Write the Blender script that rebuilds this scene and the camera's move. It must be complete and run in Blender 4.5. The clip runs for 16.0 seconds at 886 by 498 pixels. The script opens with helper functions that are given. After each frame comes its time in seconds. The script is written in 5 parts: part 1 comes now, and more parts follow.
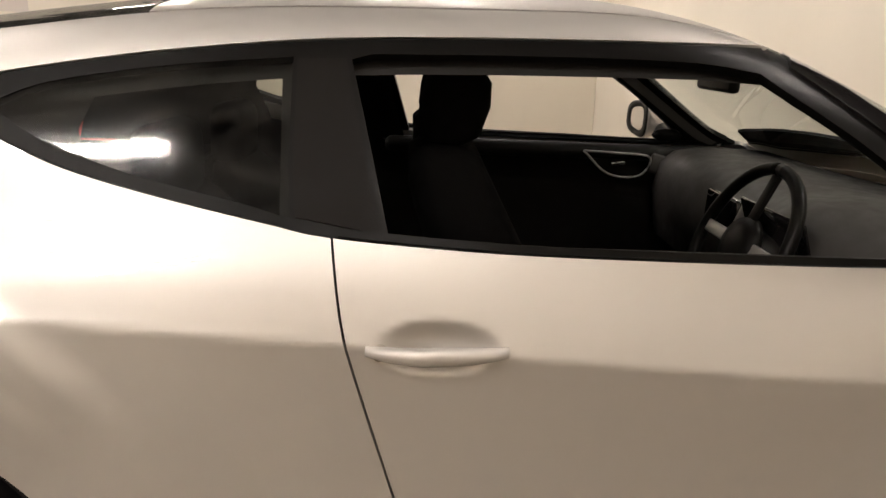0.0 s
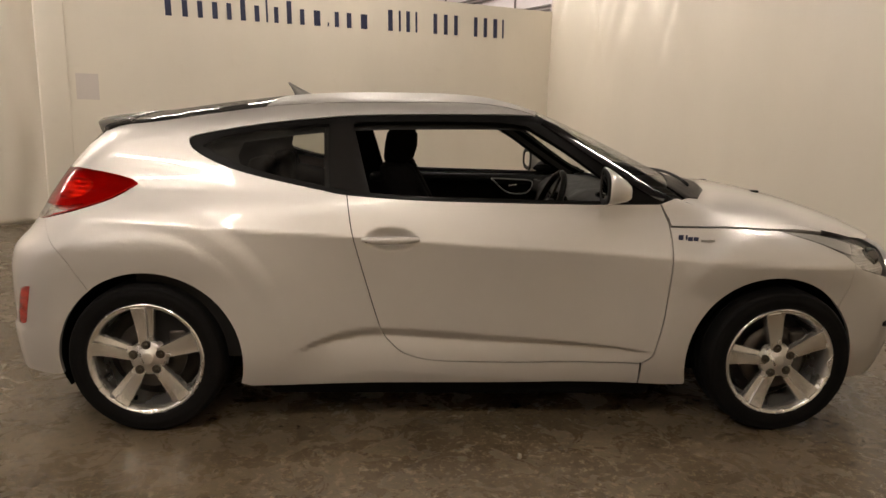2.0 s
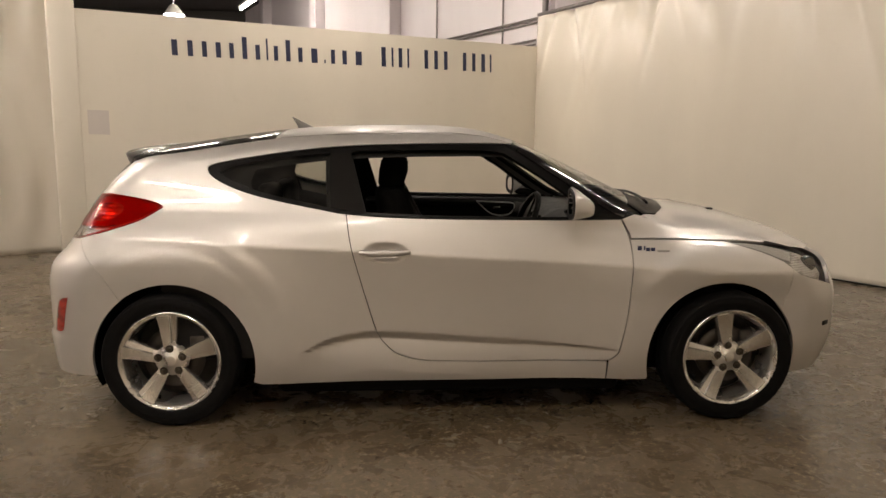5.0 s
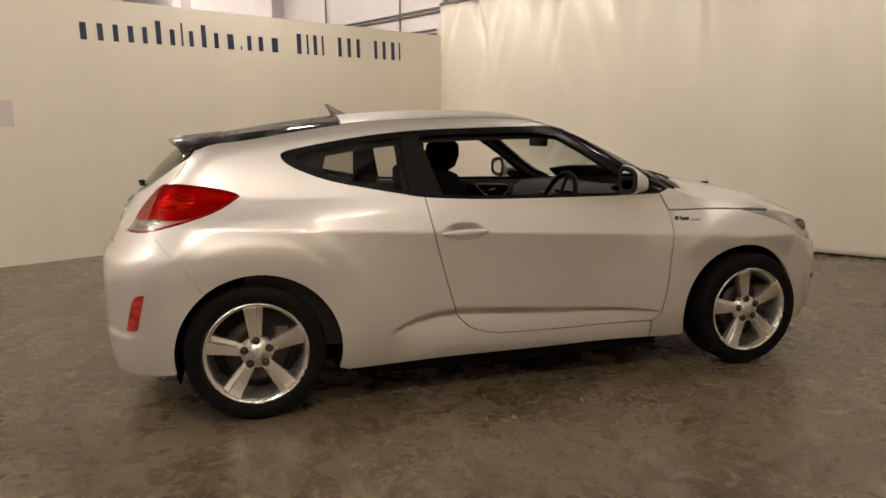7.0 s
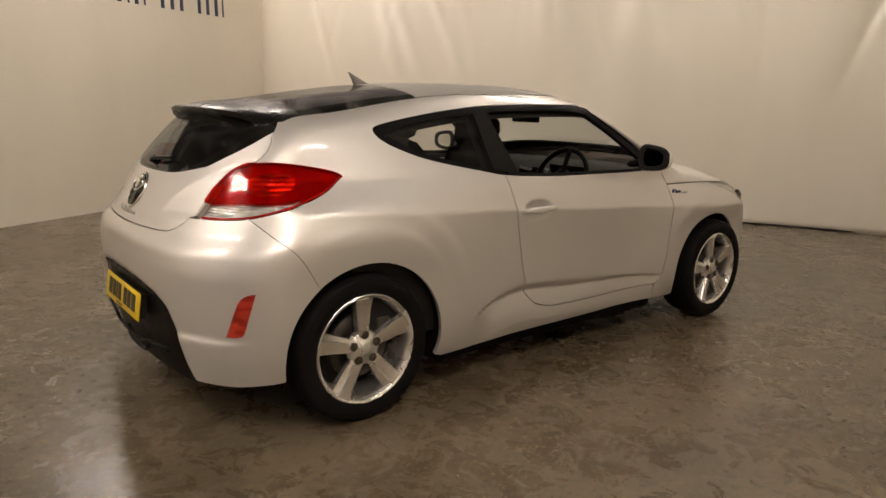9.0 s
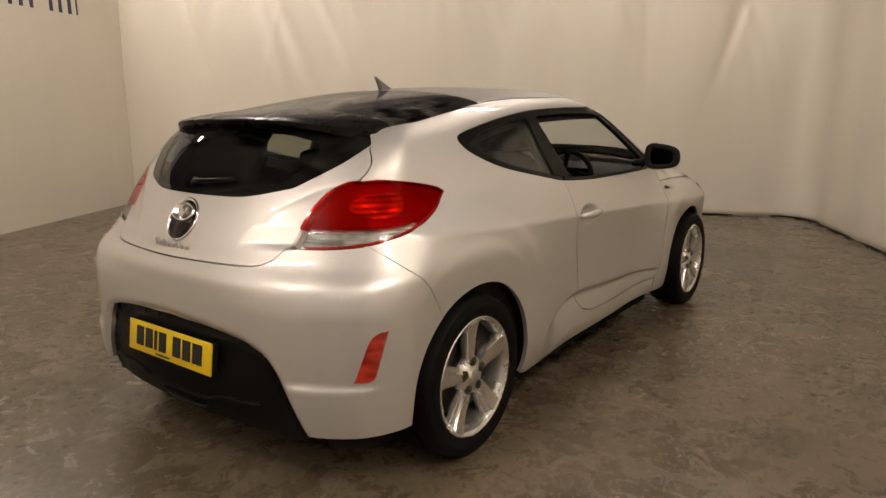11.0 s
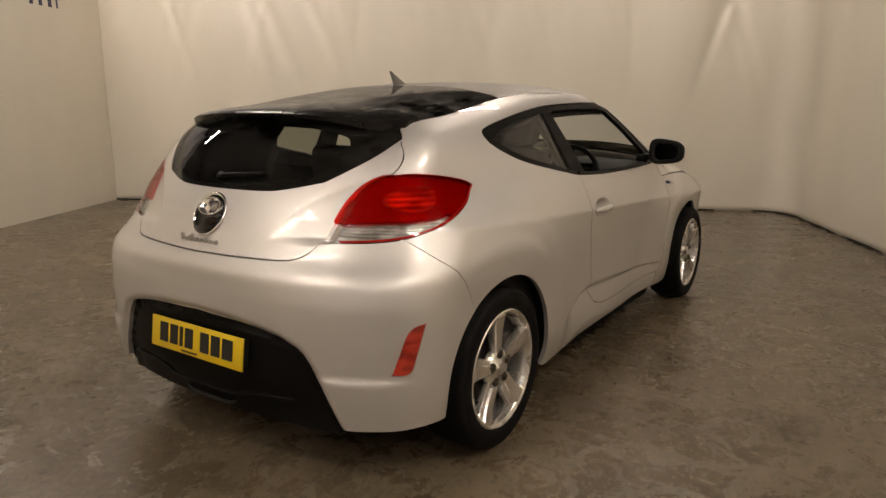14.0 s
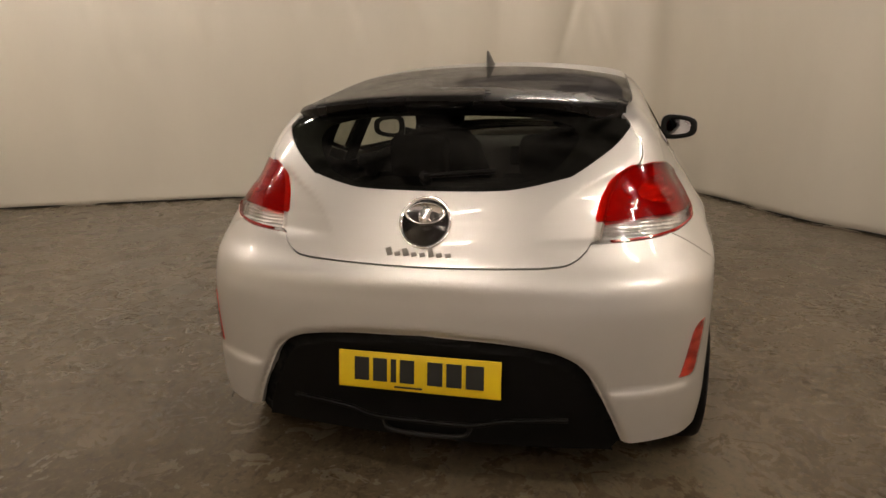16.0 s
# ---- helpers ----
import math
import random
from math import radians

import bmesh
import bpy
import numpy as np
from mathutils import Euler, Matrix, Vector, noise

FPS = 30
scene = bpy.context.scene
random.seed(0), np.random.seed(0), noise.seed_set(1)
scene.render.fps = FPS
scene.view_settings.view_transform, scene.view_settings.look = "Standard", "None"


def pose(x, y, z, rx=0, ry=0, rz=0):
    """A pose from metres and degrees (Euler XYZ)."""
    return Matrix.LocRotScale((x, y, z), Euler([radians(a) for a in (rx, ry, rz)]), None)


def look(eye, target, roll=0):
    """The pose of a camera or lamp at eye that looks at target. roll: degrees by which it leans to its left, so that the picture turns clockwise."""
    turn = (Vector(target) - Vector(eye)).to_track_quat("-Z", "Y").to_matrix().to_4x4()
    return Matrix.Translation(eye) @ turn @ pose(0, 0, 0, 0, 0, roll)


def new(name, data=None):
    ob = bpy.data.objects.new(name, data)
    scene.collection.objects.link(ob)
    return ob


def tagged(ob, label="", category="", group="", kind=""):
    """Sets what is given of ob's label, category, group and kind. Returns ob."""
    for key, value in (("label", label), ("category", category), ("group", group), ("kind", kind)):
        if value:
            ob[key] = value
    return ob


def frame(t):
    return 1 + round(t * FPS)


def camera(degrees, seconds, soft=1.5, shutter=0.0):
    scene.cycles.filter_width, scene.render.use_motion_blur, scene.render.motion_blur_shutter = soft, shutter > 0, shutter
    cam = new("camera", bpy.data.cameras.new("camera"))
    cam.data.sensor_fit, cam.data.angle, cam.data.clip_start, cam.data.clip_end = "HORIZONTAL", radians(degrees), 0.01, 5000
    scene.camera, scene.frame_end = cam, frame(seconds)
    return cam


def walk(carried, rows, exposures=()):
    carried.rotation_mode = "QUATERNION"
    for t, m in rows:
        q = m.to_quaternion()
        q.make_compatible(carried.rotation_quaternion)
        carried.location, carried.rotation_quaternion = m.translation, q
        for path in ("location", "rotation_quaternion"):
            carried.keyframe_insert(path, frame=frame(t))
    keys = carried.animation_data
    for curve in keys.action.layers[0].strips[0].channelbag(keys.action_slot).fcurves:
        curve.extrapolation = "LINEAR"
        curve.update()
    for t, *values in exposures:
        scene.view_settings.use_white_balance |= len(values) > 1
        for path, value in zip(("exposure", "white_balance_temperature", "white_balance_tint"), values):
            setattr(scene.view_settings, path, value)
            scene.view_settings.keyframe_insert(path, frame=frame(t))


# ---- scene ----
cam = camera(65.6, 16.0)
PATH = [
    (0, (-0.372, -1.895, 1.292), (-0.294, 0.021, 0.722), 2.6),
    (0.5, (-0.297, -2.404, 1.327), (-0.257, -0.458, 0.869), 1.7),
    (1, (-0.295, -2.901, 1.31), (-0.194, -0.948, 0.889), 1.8),
    (1.5, (-0.252, -3.278, 1.301), (-0.184, -1.324, 0.881), 1.4),
    (2, (-0.266, -3.569, 1.301), (-0.162, -1.608, 0.922), 1.3),
    (2.5, (-0.252, -3.759, 1.297), (-0.121, -1.794, 0.945), 1.7),
    (3, (-0.206, -3.897, 1.289), (-0.117, -1.93, 0.938), 1.5),
    (3.5, (-0.196, -3.937, 1.295), (-0.1, -1.967, 0.963), 0.7),
    (4, (-0.201, -3.947, 1.295), (-0.102, -1.973, 0.989), 0.6),
    (6.5, (-0.886, -3.988, 1.277), (-0.536, -2.041, 0.987), 0.4),
    (7, (-1.335, -3.95, 1.265), (-0.784, -2.055, 0.942), -0.4),
    (7.5, (-1.732, -3.849, 1.269), (-0.993, -2.033, 0.877), -0.2),
    (8, (-2.142, -3.675, 1.281), (-1.245, -1.926, 0.907), -0.5),
    (8.5, (-2.464, -3.445, 1.28), (-1.376, -1.811, 0.896), 1.5),
    (9, (-2.747, -3.14, 1.294), (-1.518, -1.616, 0.885), 1.5),
    (9.5, (-2.997, -2.821, 1.302), (-1.611, -1.445, 0.872), 1.1),
    (10, (-3.16, -2.479, 1.299), (-1.666, -1.221, 0.869), 0.3),
    (12.5, (-3.453, -2.155, 1.299), (-1.847, -1.029, 0.909), 0.1),
    (13, (-3.46, -2.149, 1.302), (-1.861, -1.016, 0.902), -0.5),
    (13.5, (-3.462, -2.141, 1.299), (-1.864, -1.006, 0.898), -0.5),
    (14, (-3.485, -2.069, 1.288), (-1.861, -0.975, 0.882), 0.3),
    (14.5, (-3.53, -1.777, 1.291), (-1.86, -0.766, 0.854), 0.6),
    (15, (-3.701, -1.37, 1.301), (-1.952, -0.515, 0.845), -0.1),
    (15.5, (-3.822, -0.958, 1.323), (-1.997, -0.301, 0.836), 0.3),
    (16, (-3.903, -0.555, 1.318), (-2.018, -0.079, 0.848), -0.8),
]
walk(cam, [(t, look(eye, target, roll)) for t, eye, target, roll in PATH], [(0, 0.84, 6150, 10), (0.5, 0.44, 6280, 10), (1.0, 0.32, 6330, 10), (1.5, 0.28, 6380, 10), (2.0, 0.26, 6420, 10), (4.0, 0.24, 6460, 10), (7.0, 0.34, 6480, 10), (10.0, 0.28, 6540, 10), (12.5, 0.22, 6560, 10), (16, 0.08, 6560, 10)])
# ---- light ----
world = bpy.data.worlds.new("world")
scene.world = world
world.use_nodes = True
world.node_tree.nodes["Background"].inputs[0].default_value = (1.0, 0.88, 0.72, 1)
world.node_tree.nodes["Background"].inputs[1].default_value = 0.02


# ---- materials ----
class Nodes:
    """A principled material and short ways to add nodes to it."""

    def __init__(self, name, **values):
        self.mat = bpy.data.materials.new(name)
        self.mat.use_nodes = True
        self.tree = self.mat.node_tree
        self.shader = self.tree.nodes["Principled BSDF"]
        for key, value in values.items():
            self.set(key.replace("_", " ").title().replace("Ior", "IOR"), value)

    def set(self, key, value):
        sock = self.shader.inputs[key]
        if hasattr(value, "is_output"):
            self.tree.links.new(value, sock)
        else:
            sock.default_value = (*value, 1) if isinstance(value, tuple) and len(value) == 3 else value
        return self

    def add(self, kind, out=0, settings=None, **values):
        node = self.tree.nodes.new(kind)
        settings = settings or {}
        if "operation" in settings:
            node.operation = settings["operation"]
        if "vector_type" in settings:
            node.vector_type = settings["vector_type"]
        if "bands_direction" in settings:
            node.bands_direction = settings["bands_direction"]
        for key, value in values.items():
            sock = node.inputs[int(key[1:])] if key[0] == "i" and key[1:].isdigit() else node.inputs[key.replace("_", " ")]
            if hasattr(value, "is_output"):
                self.tree.links.new(value, sock)
            else:
                sock.default_value = (*value, 1) if isinstance(value, tuple) and len(value) == 3 and sock.type == "RGBA" else value
        return node.outputs[out]

    def where(self, kind="Object"):
        return self.add("ShaderNodeTexCoord", {"Generated": 0, "Object": 3}[kind])

    def noise(self, scale, detail=4.0, rough=0.55, at=None, distort=0.0):
        return self.add("ShaderNodeTexNoise", Vector=at or self.where(), Scale=scale, Detail=detail, Roughness=rough, Distortion=distort)

    def stretch(self, sx, sy, sz, at=None):
        return self.add("ShaderNodeMapping", Vector=at or self.where(), Scale=(sx, sy, sz))

    def ramp(self, fac, *stops):
        node = self.tree.nodes.new("ShaderNodeValToRGB")
        self.tree.links.new(fac, node.inputs[0])
        while len(node.color_ramp.elements) < len(stops):
            node.color_ramp.elements.new(0.5)
        for el, (pos, col) in zip(node.color_ramp.elements, stops):
            el.position, el.color = pos, (col, col, col, 1) if isinstance(col, (int, float)) else (*col, 1)
        return node.outputs[0]

    def mix(self, fac, a, b, blend="MIX"):
        node = self.tree.nodes.new("ShaderNodeMix")
        node.data_type, node.blend_type = "RGBA", blend
        for i, v in ((0, fac), (6, a), (7, b)):
            if hasattr(v, "is_output"):
                self.tree.links.new(v, node.inputs[i])
            else:
                node.inputs[i].default_value = (*v, 1) if isinstance(v, tuple) else v
        return node.outputs[2]

    def bump(self, height, strength, distance=0.01):
        self.set("Normal", self.add("ShaderNodeBump", Height=height, Strength=strength, Distance=distance))
        return self


def paint():
    m = Nodes("silver_paint", metallic=0.66, roughness=0.45)
    flake = m.noise(900.0, 1.0)
    dirt = m.noise(2.2, 5.0, 0.6)
    m.set("Base Color", m.mix(m.ramp(dirt, (0.35, 0.0), (0.75, 0.35)), (0.69, 0.657, 0.617), (0.63, 0.597, 0.56)))
    m.set("Roughness", m.ramp(flake, (0.35, 0.43), (0.65, 0.50)))
    m.set("Coat Weight", 0.9).set("Coat Roughness", 0.03)
    m.bump(flake, 0.012, 0.002)
    return m.mat


def dusty_paint():
    """The roof's silver paint under a dull film of dust with dried runs."""
    m = Nodes("dusty_silver_paint", metallic=0.35)
    runs = m.noise(6.0, 7.0, 0.7, at=m.stretch(0.5, 2.2, 1.0), distort=0.6)
    spots = m.noise(70.0, 4.0, 0.7)
    film = m.mix(0.4, m.ramp(runs, (0.35, 0.0), (0.68, 1.0)), m.ramp(spots, (0.4, 0.0), (0.62, 1.0)))
    m.set("Base Color", m.mix(film, (0.42, 0.395, 0.365), (0.54, 0.515, 0.475)))
    m.set("Roughness", m.mix(film, (0.40, 0.40, 0.40), (0.62, 0.62, 0.62)))
    m.set("Coat Weight", 0.25).set("Coat Roughness", 0.16)
    return m.mat


def plain(name, color, rough=0.5, metal=0.0, grain=60.0, vary=0.15, bump=0.05, coat=0.0, specular=0.5):
    m = Nodes(name, roughness=rough, metallic=metal)
    n = m.noise(grain, 4.0)
    big = m.noise(grain / 14, 3.0)
    dark = tuple(c * (1 - vary) for c in color)
    lite = tuple(min(1, c * (1 + vary)) for c in color)
    m.set("Base Color", m.mix(m.add("ShaderNodeMath", settings={"operation": "MULTIPLY"}, i0=n, i1=big), dark, lite))
    m.set("Roughness", m.ramp(big, (0.3, rough * 0.85), (0.7, min(1, rough * 1.15))))
    m.set("Coat Weight", coat).set("Specular IOR Level", specular)
    if bump:
        m.bump(n, bump, 0.004)
    return m.mat


def clear(name, tint, gloss_rough=0.01, through_grain=0.0, ior=1.5, film_scale=3.2, edge_gloss=0.8):
    """Thin glass: it lets tinted light through and reflects by its index."""
    m = Nodes(name)
    t = m.tree
    t.nodes.remove(m.shader)
    pass_ = t.nodes.new("ShaderNodeBsdfTransparent")
    pass_.inputs[0].default_value = (*tint, 1)
    gloss = t.nodes.new("ShaderNodeBsdfGlossy")
    gloss.inputs["Roughness"].default_value = gloss_rough
    facing = m.add("ShaderNodeLayerWeight", 1, Blend=0.5)
    steep = m.add("ShaderNodeMath", settings={"operation": "POWER"}, i0=facing, i1=4.5)
    base = ((ior - 1) / (ior + 1)) ** 2
    amount_ = m.add("ShaderNodeMath", settings={"operation": "MULTIPLY_ADD"}, i0=steep, i1=edge_gloss, i2=base * 1.3)
    both = t.nodes.new("ShaderNodeMixShader")
    t.links.new(amount_, both.inputs[0])
    t.links.new(pass_.outputs[0], both.inputs[1])
    t.links.new(gloss.outputs[0], both.inputs[2])
    top = both
    if through_grain:
        film = t.nodes.new("ShaderNodeBsdfDiffuse")
        film.inputs[0].default_value = (0.55, 0.52, 0.47, 1)
        n = m.noise(film_scale, 8.0, 0.68, at=m.stretch(1.0, 1.0, 2.6), distort=0.8)
        amount = m.ramp(n, (0.42, 0.0), (0.80, through_grain))
        top = t.nodes.new("ShaderNodeMixShader")
        t.links.new(amount, top.inputs[0])
        t.links.new(both.outputs[0], top.inputs[1])
        t.links.new(film.outputs[0], top.inputs[2])
    t.links.new(top.outputs[0], t.nodes["Material Output"].inputs[0])
    return m.mat


def floor_material():
    m = Nodes("worn_concrete", roughness=0.3)
    big = m.noise(0.50, 4.0, 0.5, distort=0.3)
    mid = m.noise(2.4, 7.0, 0.58, distort=0.2)
    blot = m.noise(0.95, 6.0, 0.58, distort=0.5)
    worn = m.noise(6.5, 9.0, 0.70, distort=0.6)
    fine = m.noise(30.0, 8.0, 0.8, distort=0.4)
    chips = m.noise(27.0, 10.0, 0.80, distort=0.3)
    pits = m.noise(19.0, 9.0, 0.76, at=m.stretch(1.0, 1.3, 1.0), distort=0.4)
    both_ = m.add("ShaderNodeMath", settings={"operation": "ADD"}, i0=mid, i1=m.add("ShaderNodeMath", settings={"operation": "MULTIPLY"}, i0=fine, i1=0.8))
    tone = m.ramp(m.add("ShaderNodeMath", settings={"operation": "SUBTRACT"}, i0=both_, i1=0.40), (0.34, (0.069, 0.052, 0.029)), (0.47, (0.112, 0.086, 0.051)), (0.56, (0.147, 0.114, 0.070)), (0.70, (0.198, 0.155, 0.099)))
    base = m.mix(m.ramp(big, (0.40, 0.0), (0.62, 0.45)), tone, (0.161, 0.123, 0.077))
    base = m.mix(m.ramp(blot, (0.43, 0.0), (0.72, 0.70)), base, (0.057, 0.042, 0.025))
    base = m.mix(m.ramp(worn, (0.37, 0.55), (0.46, 0.0)), base, (0.051, 0.037, 0.022))
    base = m.mix(m.ramp(worn, (0.53, 0.0), (0.66, 0.36)), base, (0.189, 0.149, 0.095))
    base = m.mix(m.ramp(pits, (0.41, 0.80), (0.47, 0.0)), base, (0.046, 0.032, 0.019))
    # Ragged band along the car's right side: darker brown, with more chips.
    floor_band = m.add("ShaderNodeMapping", settings={"vector_type": "TEXTURE"}, Vector=m.where(), Location=(0.2, -1.30, 0.0), Scale=(1.9, 0.50, 1.0))
    reach = m.add("ShaderNodeVectorMath", 1, settings={"operation": "LENGTH"}, i0=floor_band)
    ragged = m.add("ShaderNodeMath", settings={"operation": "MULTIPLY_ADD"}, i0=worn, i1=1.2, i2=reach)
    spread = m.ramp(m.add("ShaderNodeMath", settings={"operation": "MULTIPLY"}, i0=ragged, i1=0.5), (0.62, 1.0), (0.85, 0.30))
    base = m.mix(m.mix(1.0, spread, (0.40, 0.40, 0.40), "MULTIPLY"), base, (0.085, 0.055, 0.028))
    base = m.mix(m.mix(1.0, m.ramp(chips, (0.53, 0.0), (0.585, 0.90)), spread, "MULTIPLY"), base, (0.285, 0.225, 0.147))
    base = m.mix(m.ramp(fine, (0.60, 0.0), (0.68, 0.40)), base, (0.239, 0.189, 0.123))
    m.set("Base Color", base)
    m.set("Roughness", m.mix(m.ramp(worn, (0.40, 0.0), (0.60, 1.0)), m.ramp(blot, (0.30, 0.27), (0.70, 0.17)), m.ramp(blot, (0.30, 0.38), (0.70, 0.25))))
    m.bump(m.mix(0.5, mid, chips), 0.14, 0.010)
    return m.mat


def sheet_material(name, color, rough=0.42):
    m = Nodes(name, roughness=rough)
    n = m.noise(1.1, 5.0, 0.55, at=m.stretch(1.0, 1.0, 0.35))
    low = m.noise(5.0, 6.0, 0.65)
    base = m.mix(m.ramp(n, (0.3, 0.0), (0.7, 1.0)), tuple(c * 0.93 for c in color), color)
    m.set("Base Color", m.mix(m.ramp(low, (0.60, 0.0), (0.85, 0.22)), base, (0.62, 0.55, 0.43)))
    m.bump(low, 0.12, 0.01)
    return m.mat


def reflector_material(name, scale):
    """A silvered lamp bowl with pressed facets and darker pockets."""
    m = Nodes(name, metallic=0.5, roughness=0.22)
    ribs = m.add("ShaderNodeTexWave", 1, settings={"bands_direction": "Z"}, Vector=m.where(), Scale=scale * 1.2, Distortion=0.6, Detail=1.0)
    facets = m.add("ShaderNodeTexVoronoi", 0, Vector=m.where(), Scale=scale * 1.6)
    pocket = m.noise(scale * 0.55, 2.0, 0.4, at=m.stretch(1.0, 1.0, 2.2))
    m.set("Base Color", m.mix(m.ramp(pocket, (0.36, 0.0), (0.58, 1.0)), (0.42, 0.40, 0.38), (0.92, 0.90, 0.87)))
    m.bump(m.mix(0.6, ribs, facets), 0.5, 0.010)
    return m.mat


def reflex_material():
    """Red prismatic plastic: bright and dark cells in blocks."""
    m = Nodes("red_reflex_plastic", roughness=0.25)
    block_ = m.noise(16.0, 2.0, 0.4, at=m.stretch(1.0, 1.0, 1.8))
    cells = m.add("ShaderNodeTexVoronoi", 0, Vector=m.where(), Scale=140.0)
    tone = m.mix(m.ramp(block_, (0.38, 0.0), (0.62, 1.0)), (0.42, 0.014, 0.008), (0.90, 0.060, 0.030))
    m.set("Base Color", m.mix(m.ramp(cells, (0.2, 0.0), (0.8, 0.25)), tone, (0.20, 0.007, 0.004)))
    m.set("Coat Weight", 1.0)
    m.bump(cells, 0.3, 0.002)
    return m.mat


def glow(name, color, strength):
    m = Nodes(name)
    m.set("Emission Color", color).set("Emission Strength", strength)
    return m.mat


PAINT = paint()
DUSTY = dusty_paint()
GLOSS_BLACK = plain("gloss_black", (0.010, 0.009, 0.009), 0.10, coat=1.0, bump=0.0)
SATIN_BLACK = plain("satin_black", (0.006, 0.0055, 0.005), 0.36, grain=300.0, bump=0.0, specular=0.08)
TRIM_BLACK = plain("black_plastic", (0.012, 0.011, 0.010), 0.55, grain=400.0, bump=0.15, specular=0.2)
RUBBER = plain("tyre_rubber", (0.0055, 0.005, 0.0047), 0.65, grain=120.0, bump=0.1, specular=0.10)
CABIN = plain("black_cabin_plastic", (0.012, 0.011, 0.010), 0.6, grain=300.0, bump=0.1, specular=0.2)
PILLAR_GREY = plain("dark_grey_pillar_plastic", (0.009, 0.0075, 0.0065), 0.5, grain=200.0, bump=0.05, specular=0.08)
CLOTH = plain("black_seat_cloth", (0.0035, 0.0032, 0.003), 0.9, grain=500.0, bump=0.3, specular=0.04)
DASH_GREY = plain("grey_dash", (0.050, 0.045, 0.040), 0.65, grain=300.0)
GREY_TRIM = plain("silver_cabin_trim", (0.36, 0.35, 0.33), 0.4, metal=0.6, bump=0.0)
ALLOY = plain("alloy", (0.76, 0.73, 0.68), 0.27, metal=0.88, grain=90.0, vary=0.08, bump=0.02, coat=0.15)
STEEL = plain("brake_steel", (0.075, 0.066, 0.056), 0.42, metal=0.9, grain=50.0)
# Silver fin paint with its shade put into the grey.
FIN_SHADE_GREY = plain("fin_shade_grey", (0.24, 0.225, 0.205), 0.35, metal=0.5, bump=0.0, coat=0.4)
CHROME = plain("chrome", (0.82, 0.80, 0.77), 0.16, metal=1.0, bump=0.0, vary=0.03)
BADGE_SILVER = plain("badge_silver", (0.55, 0.53, 0.50), 0.3, metal=0.7, bump=0.0)
DARK_CHROME = plain("smoked_chrome", (0.16, 0.155, 0.15), 0.15, metal=1.0, bump=0.0)
BARREL_GREY = plain("dark_grey_barrel", (0.055, 0.050, 0.044), 0.5, metal=0.5, grain=50.0)
NUT = plain("wheel_nut_steel", (0.10, 0.085, 0.065), 0.40, metal=0.9)
SIDE_GLASS = clear("tinted_glass", (0.74, 0.75, 0.72), 0.08, 0.08)
REAR_GLASS = clear("dark_rear_glass", (0.42, 0.44, 0.38), 0.02, 0.05)
ROOF_GLASS = clear("black_roof_glass", (0.16, 0.155, 0.15), 0.06, 0.28, 1.6, 9.0, 0.5)
SCREEN_GLASS = clear("windscreen_glass", (0.80, 0.84, 0.82), 0.01, 0.04)
RED_LENS = clear("red_lamp_lens", (0.78, 0.062, 0.024), 0.08, 0.0, 1.5)
CLEAR_LENS = clear("clear_lamp_lens", (0.85, 0.84, 0.82), 0.12, 0.0, 1.5)
REFLEX_RED = reflex_material()
RED_PLASTIC = plain("red_reflector", (0.34, 0.009, 0.005), 0.12, coat=1.0, grain=200.0, bump=0.02)
RED_BASE = plain("deep_red_plastic", (0.46, 0.030, 0.015), 0.35, grain=30.0, vary=0.4, bump=0.02)
LAMP_SILVER = reflector_material("lamp_reflector", 26.0)
BULB_BOWL = reflector_material("ribbed_lamp_reflector", 15.0)
ARCH_BLACK = plain("black_arch_felt", (0.006, 0.0055, 0.005), 0.9, grain=200.0, bump=0.2, specular=0.05)
MIRROR = plain("mirror_glass", (0.80, 0.80, 0.80), 0.02, metal=1.0, bump=0.0, vary=0.01)
PLATE_YELLOW = plain("plate_yellow", (0.74, 0.51, 0.012), 0.35, grain=80.0, vary=0.06, bump=0.0)
INK = plain("plate_black", (0.012, 0.012, 0.012), 0.4, bump=0.0)
NAVY = plain("navy_vinyl", (0.030, 0.036, 0.085), 0.5, bump=0.0)
LAMP_FACE = plain("headlamp_face", (0.62, 0.60, 0.57), 0.2, metal=0.5, coat=1.0, grain=25.0, vary=0.4, bump=0.0)
PALE_LAMP = plain("pale_lamp_bezel", (0.58, 0.56, 0.53), 0.35, bump=0.0)
SPOILER = plain("spoiler_black", (0.010, 0.009, 0.0085), 0.26, bump=0.0, specular=0.3)
FLOOR = floor_material()
CHIP = plain("pale_concrete", (0.34, 0.30, 0.23), 0.8, grain=90.0, vary=0.3, bump=0.3)
BOARD = sheet_material("cream_board_paint", (0.85, 0.79, 0.675))
SHEETING = sheet_material("cream_plastic_sheeting", (0.71, 0.655, 0.558), 0.28)
WHITEWALL = sheet_material("white_painted_wall", (0.74, 0.69, 0.70))
DARK_ROOF = plain("dark_roof_steel", (0.060, 0.054, 0.048), 0.6, grain=4.0)
PIPE = plain("grey_conduit", (0.22, 0.20, 0.19), 0.5, metal=0.3)
PAPER = plain("faded_paper", (0.70, 0.64, 0.585), 0.7, grain=30.0, vary=0.05, bump=0.0)
TUBE = glow("lit_tube", (1.0, 0.875, 0.76), 152.0)
RING = glow("lit_bay_lamp", (0.97, 0.93, 1.0), 25.0)
LAMP_BODY = plain("white_lamp_steel", (0.7, 0.67, 0.62), 0.4, bump=0.0)


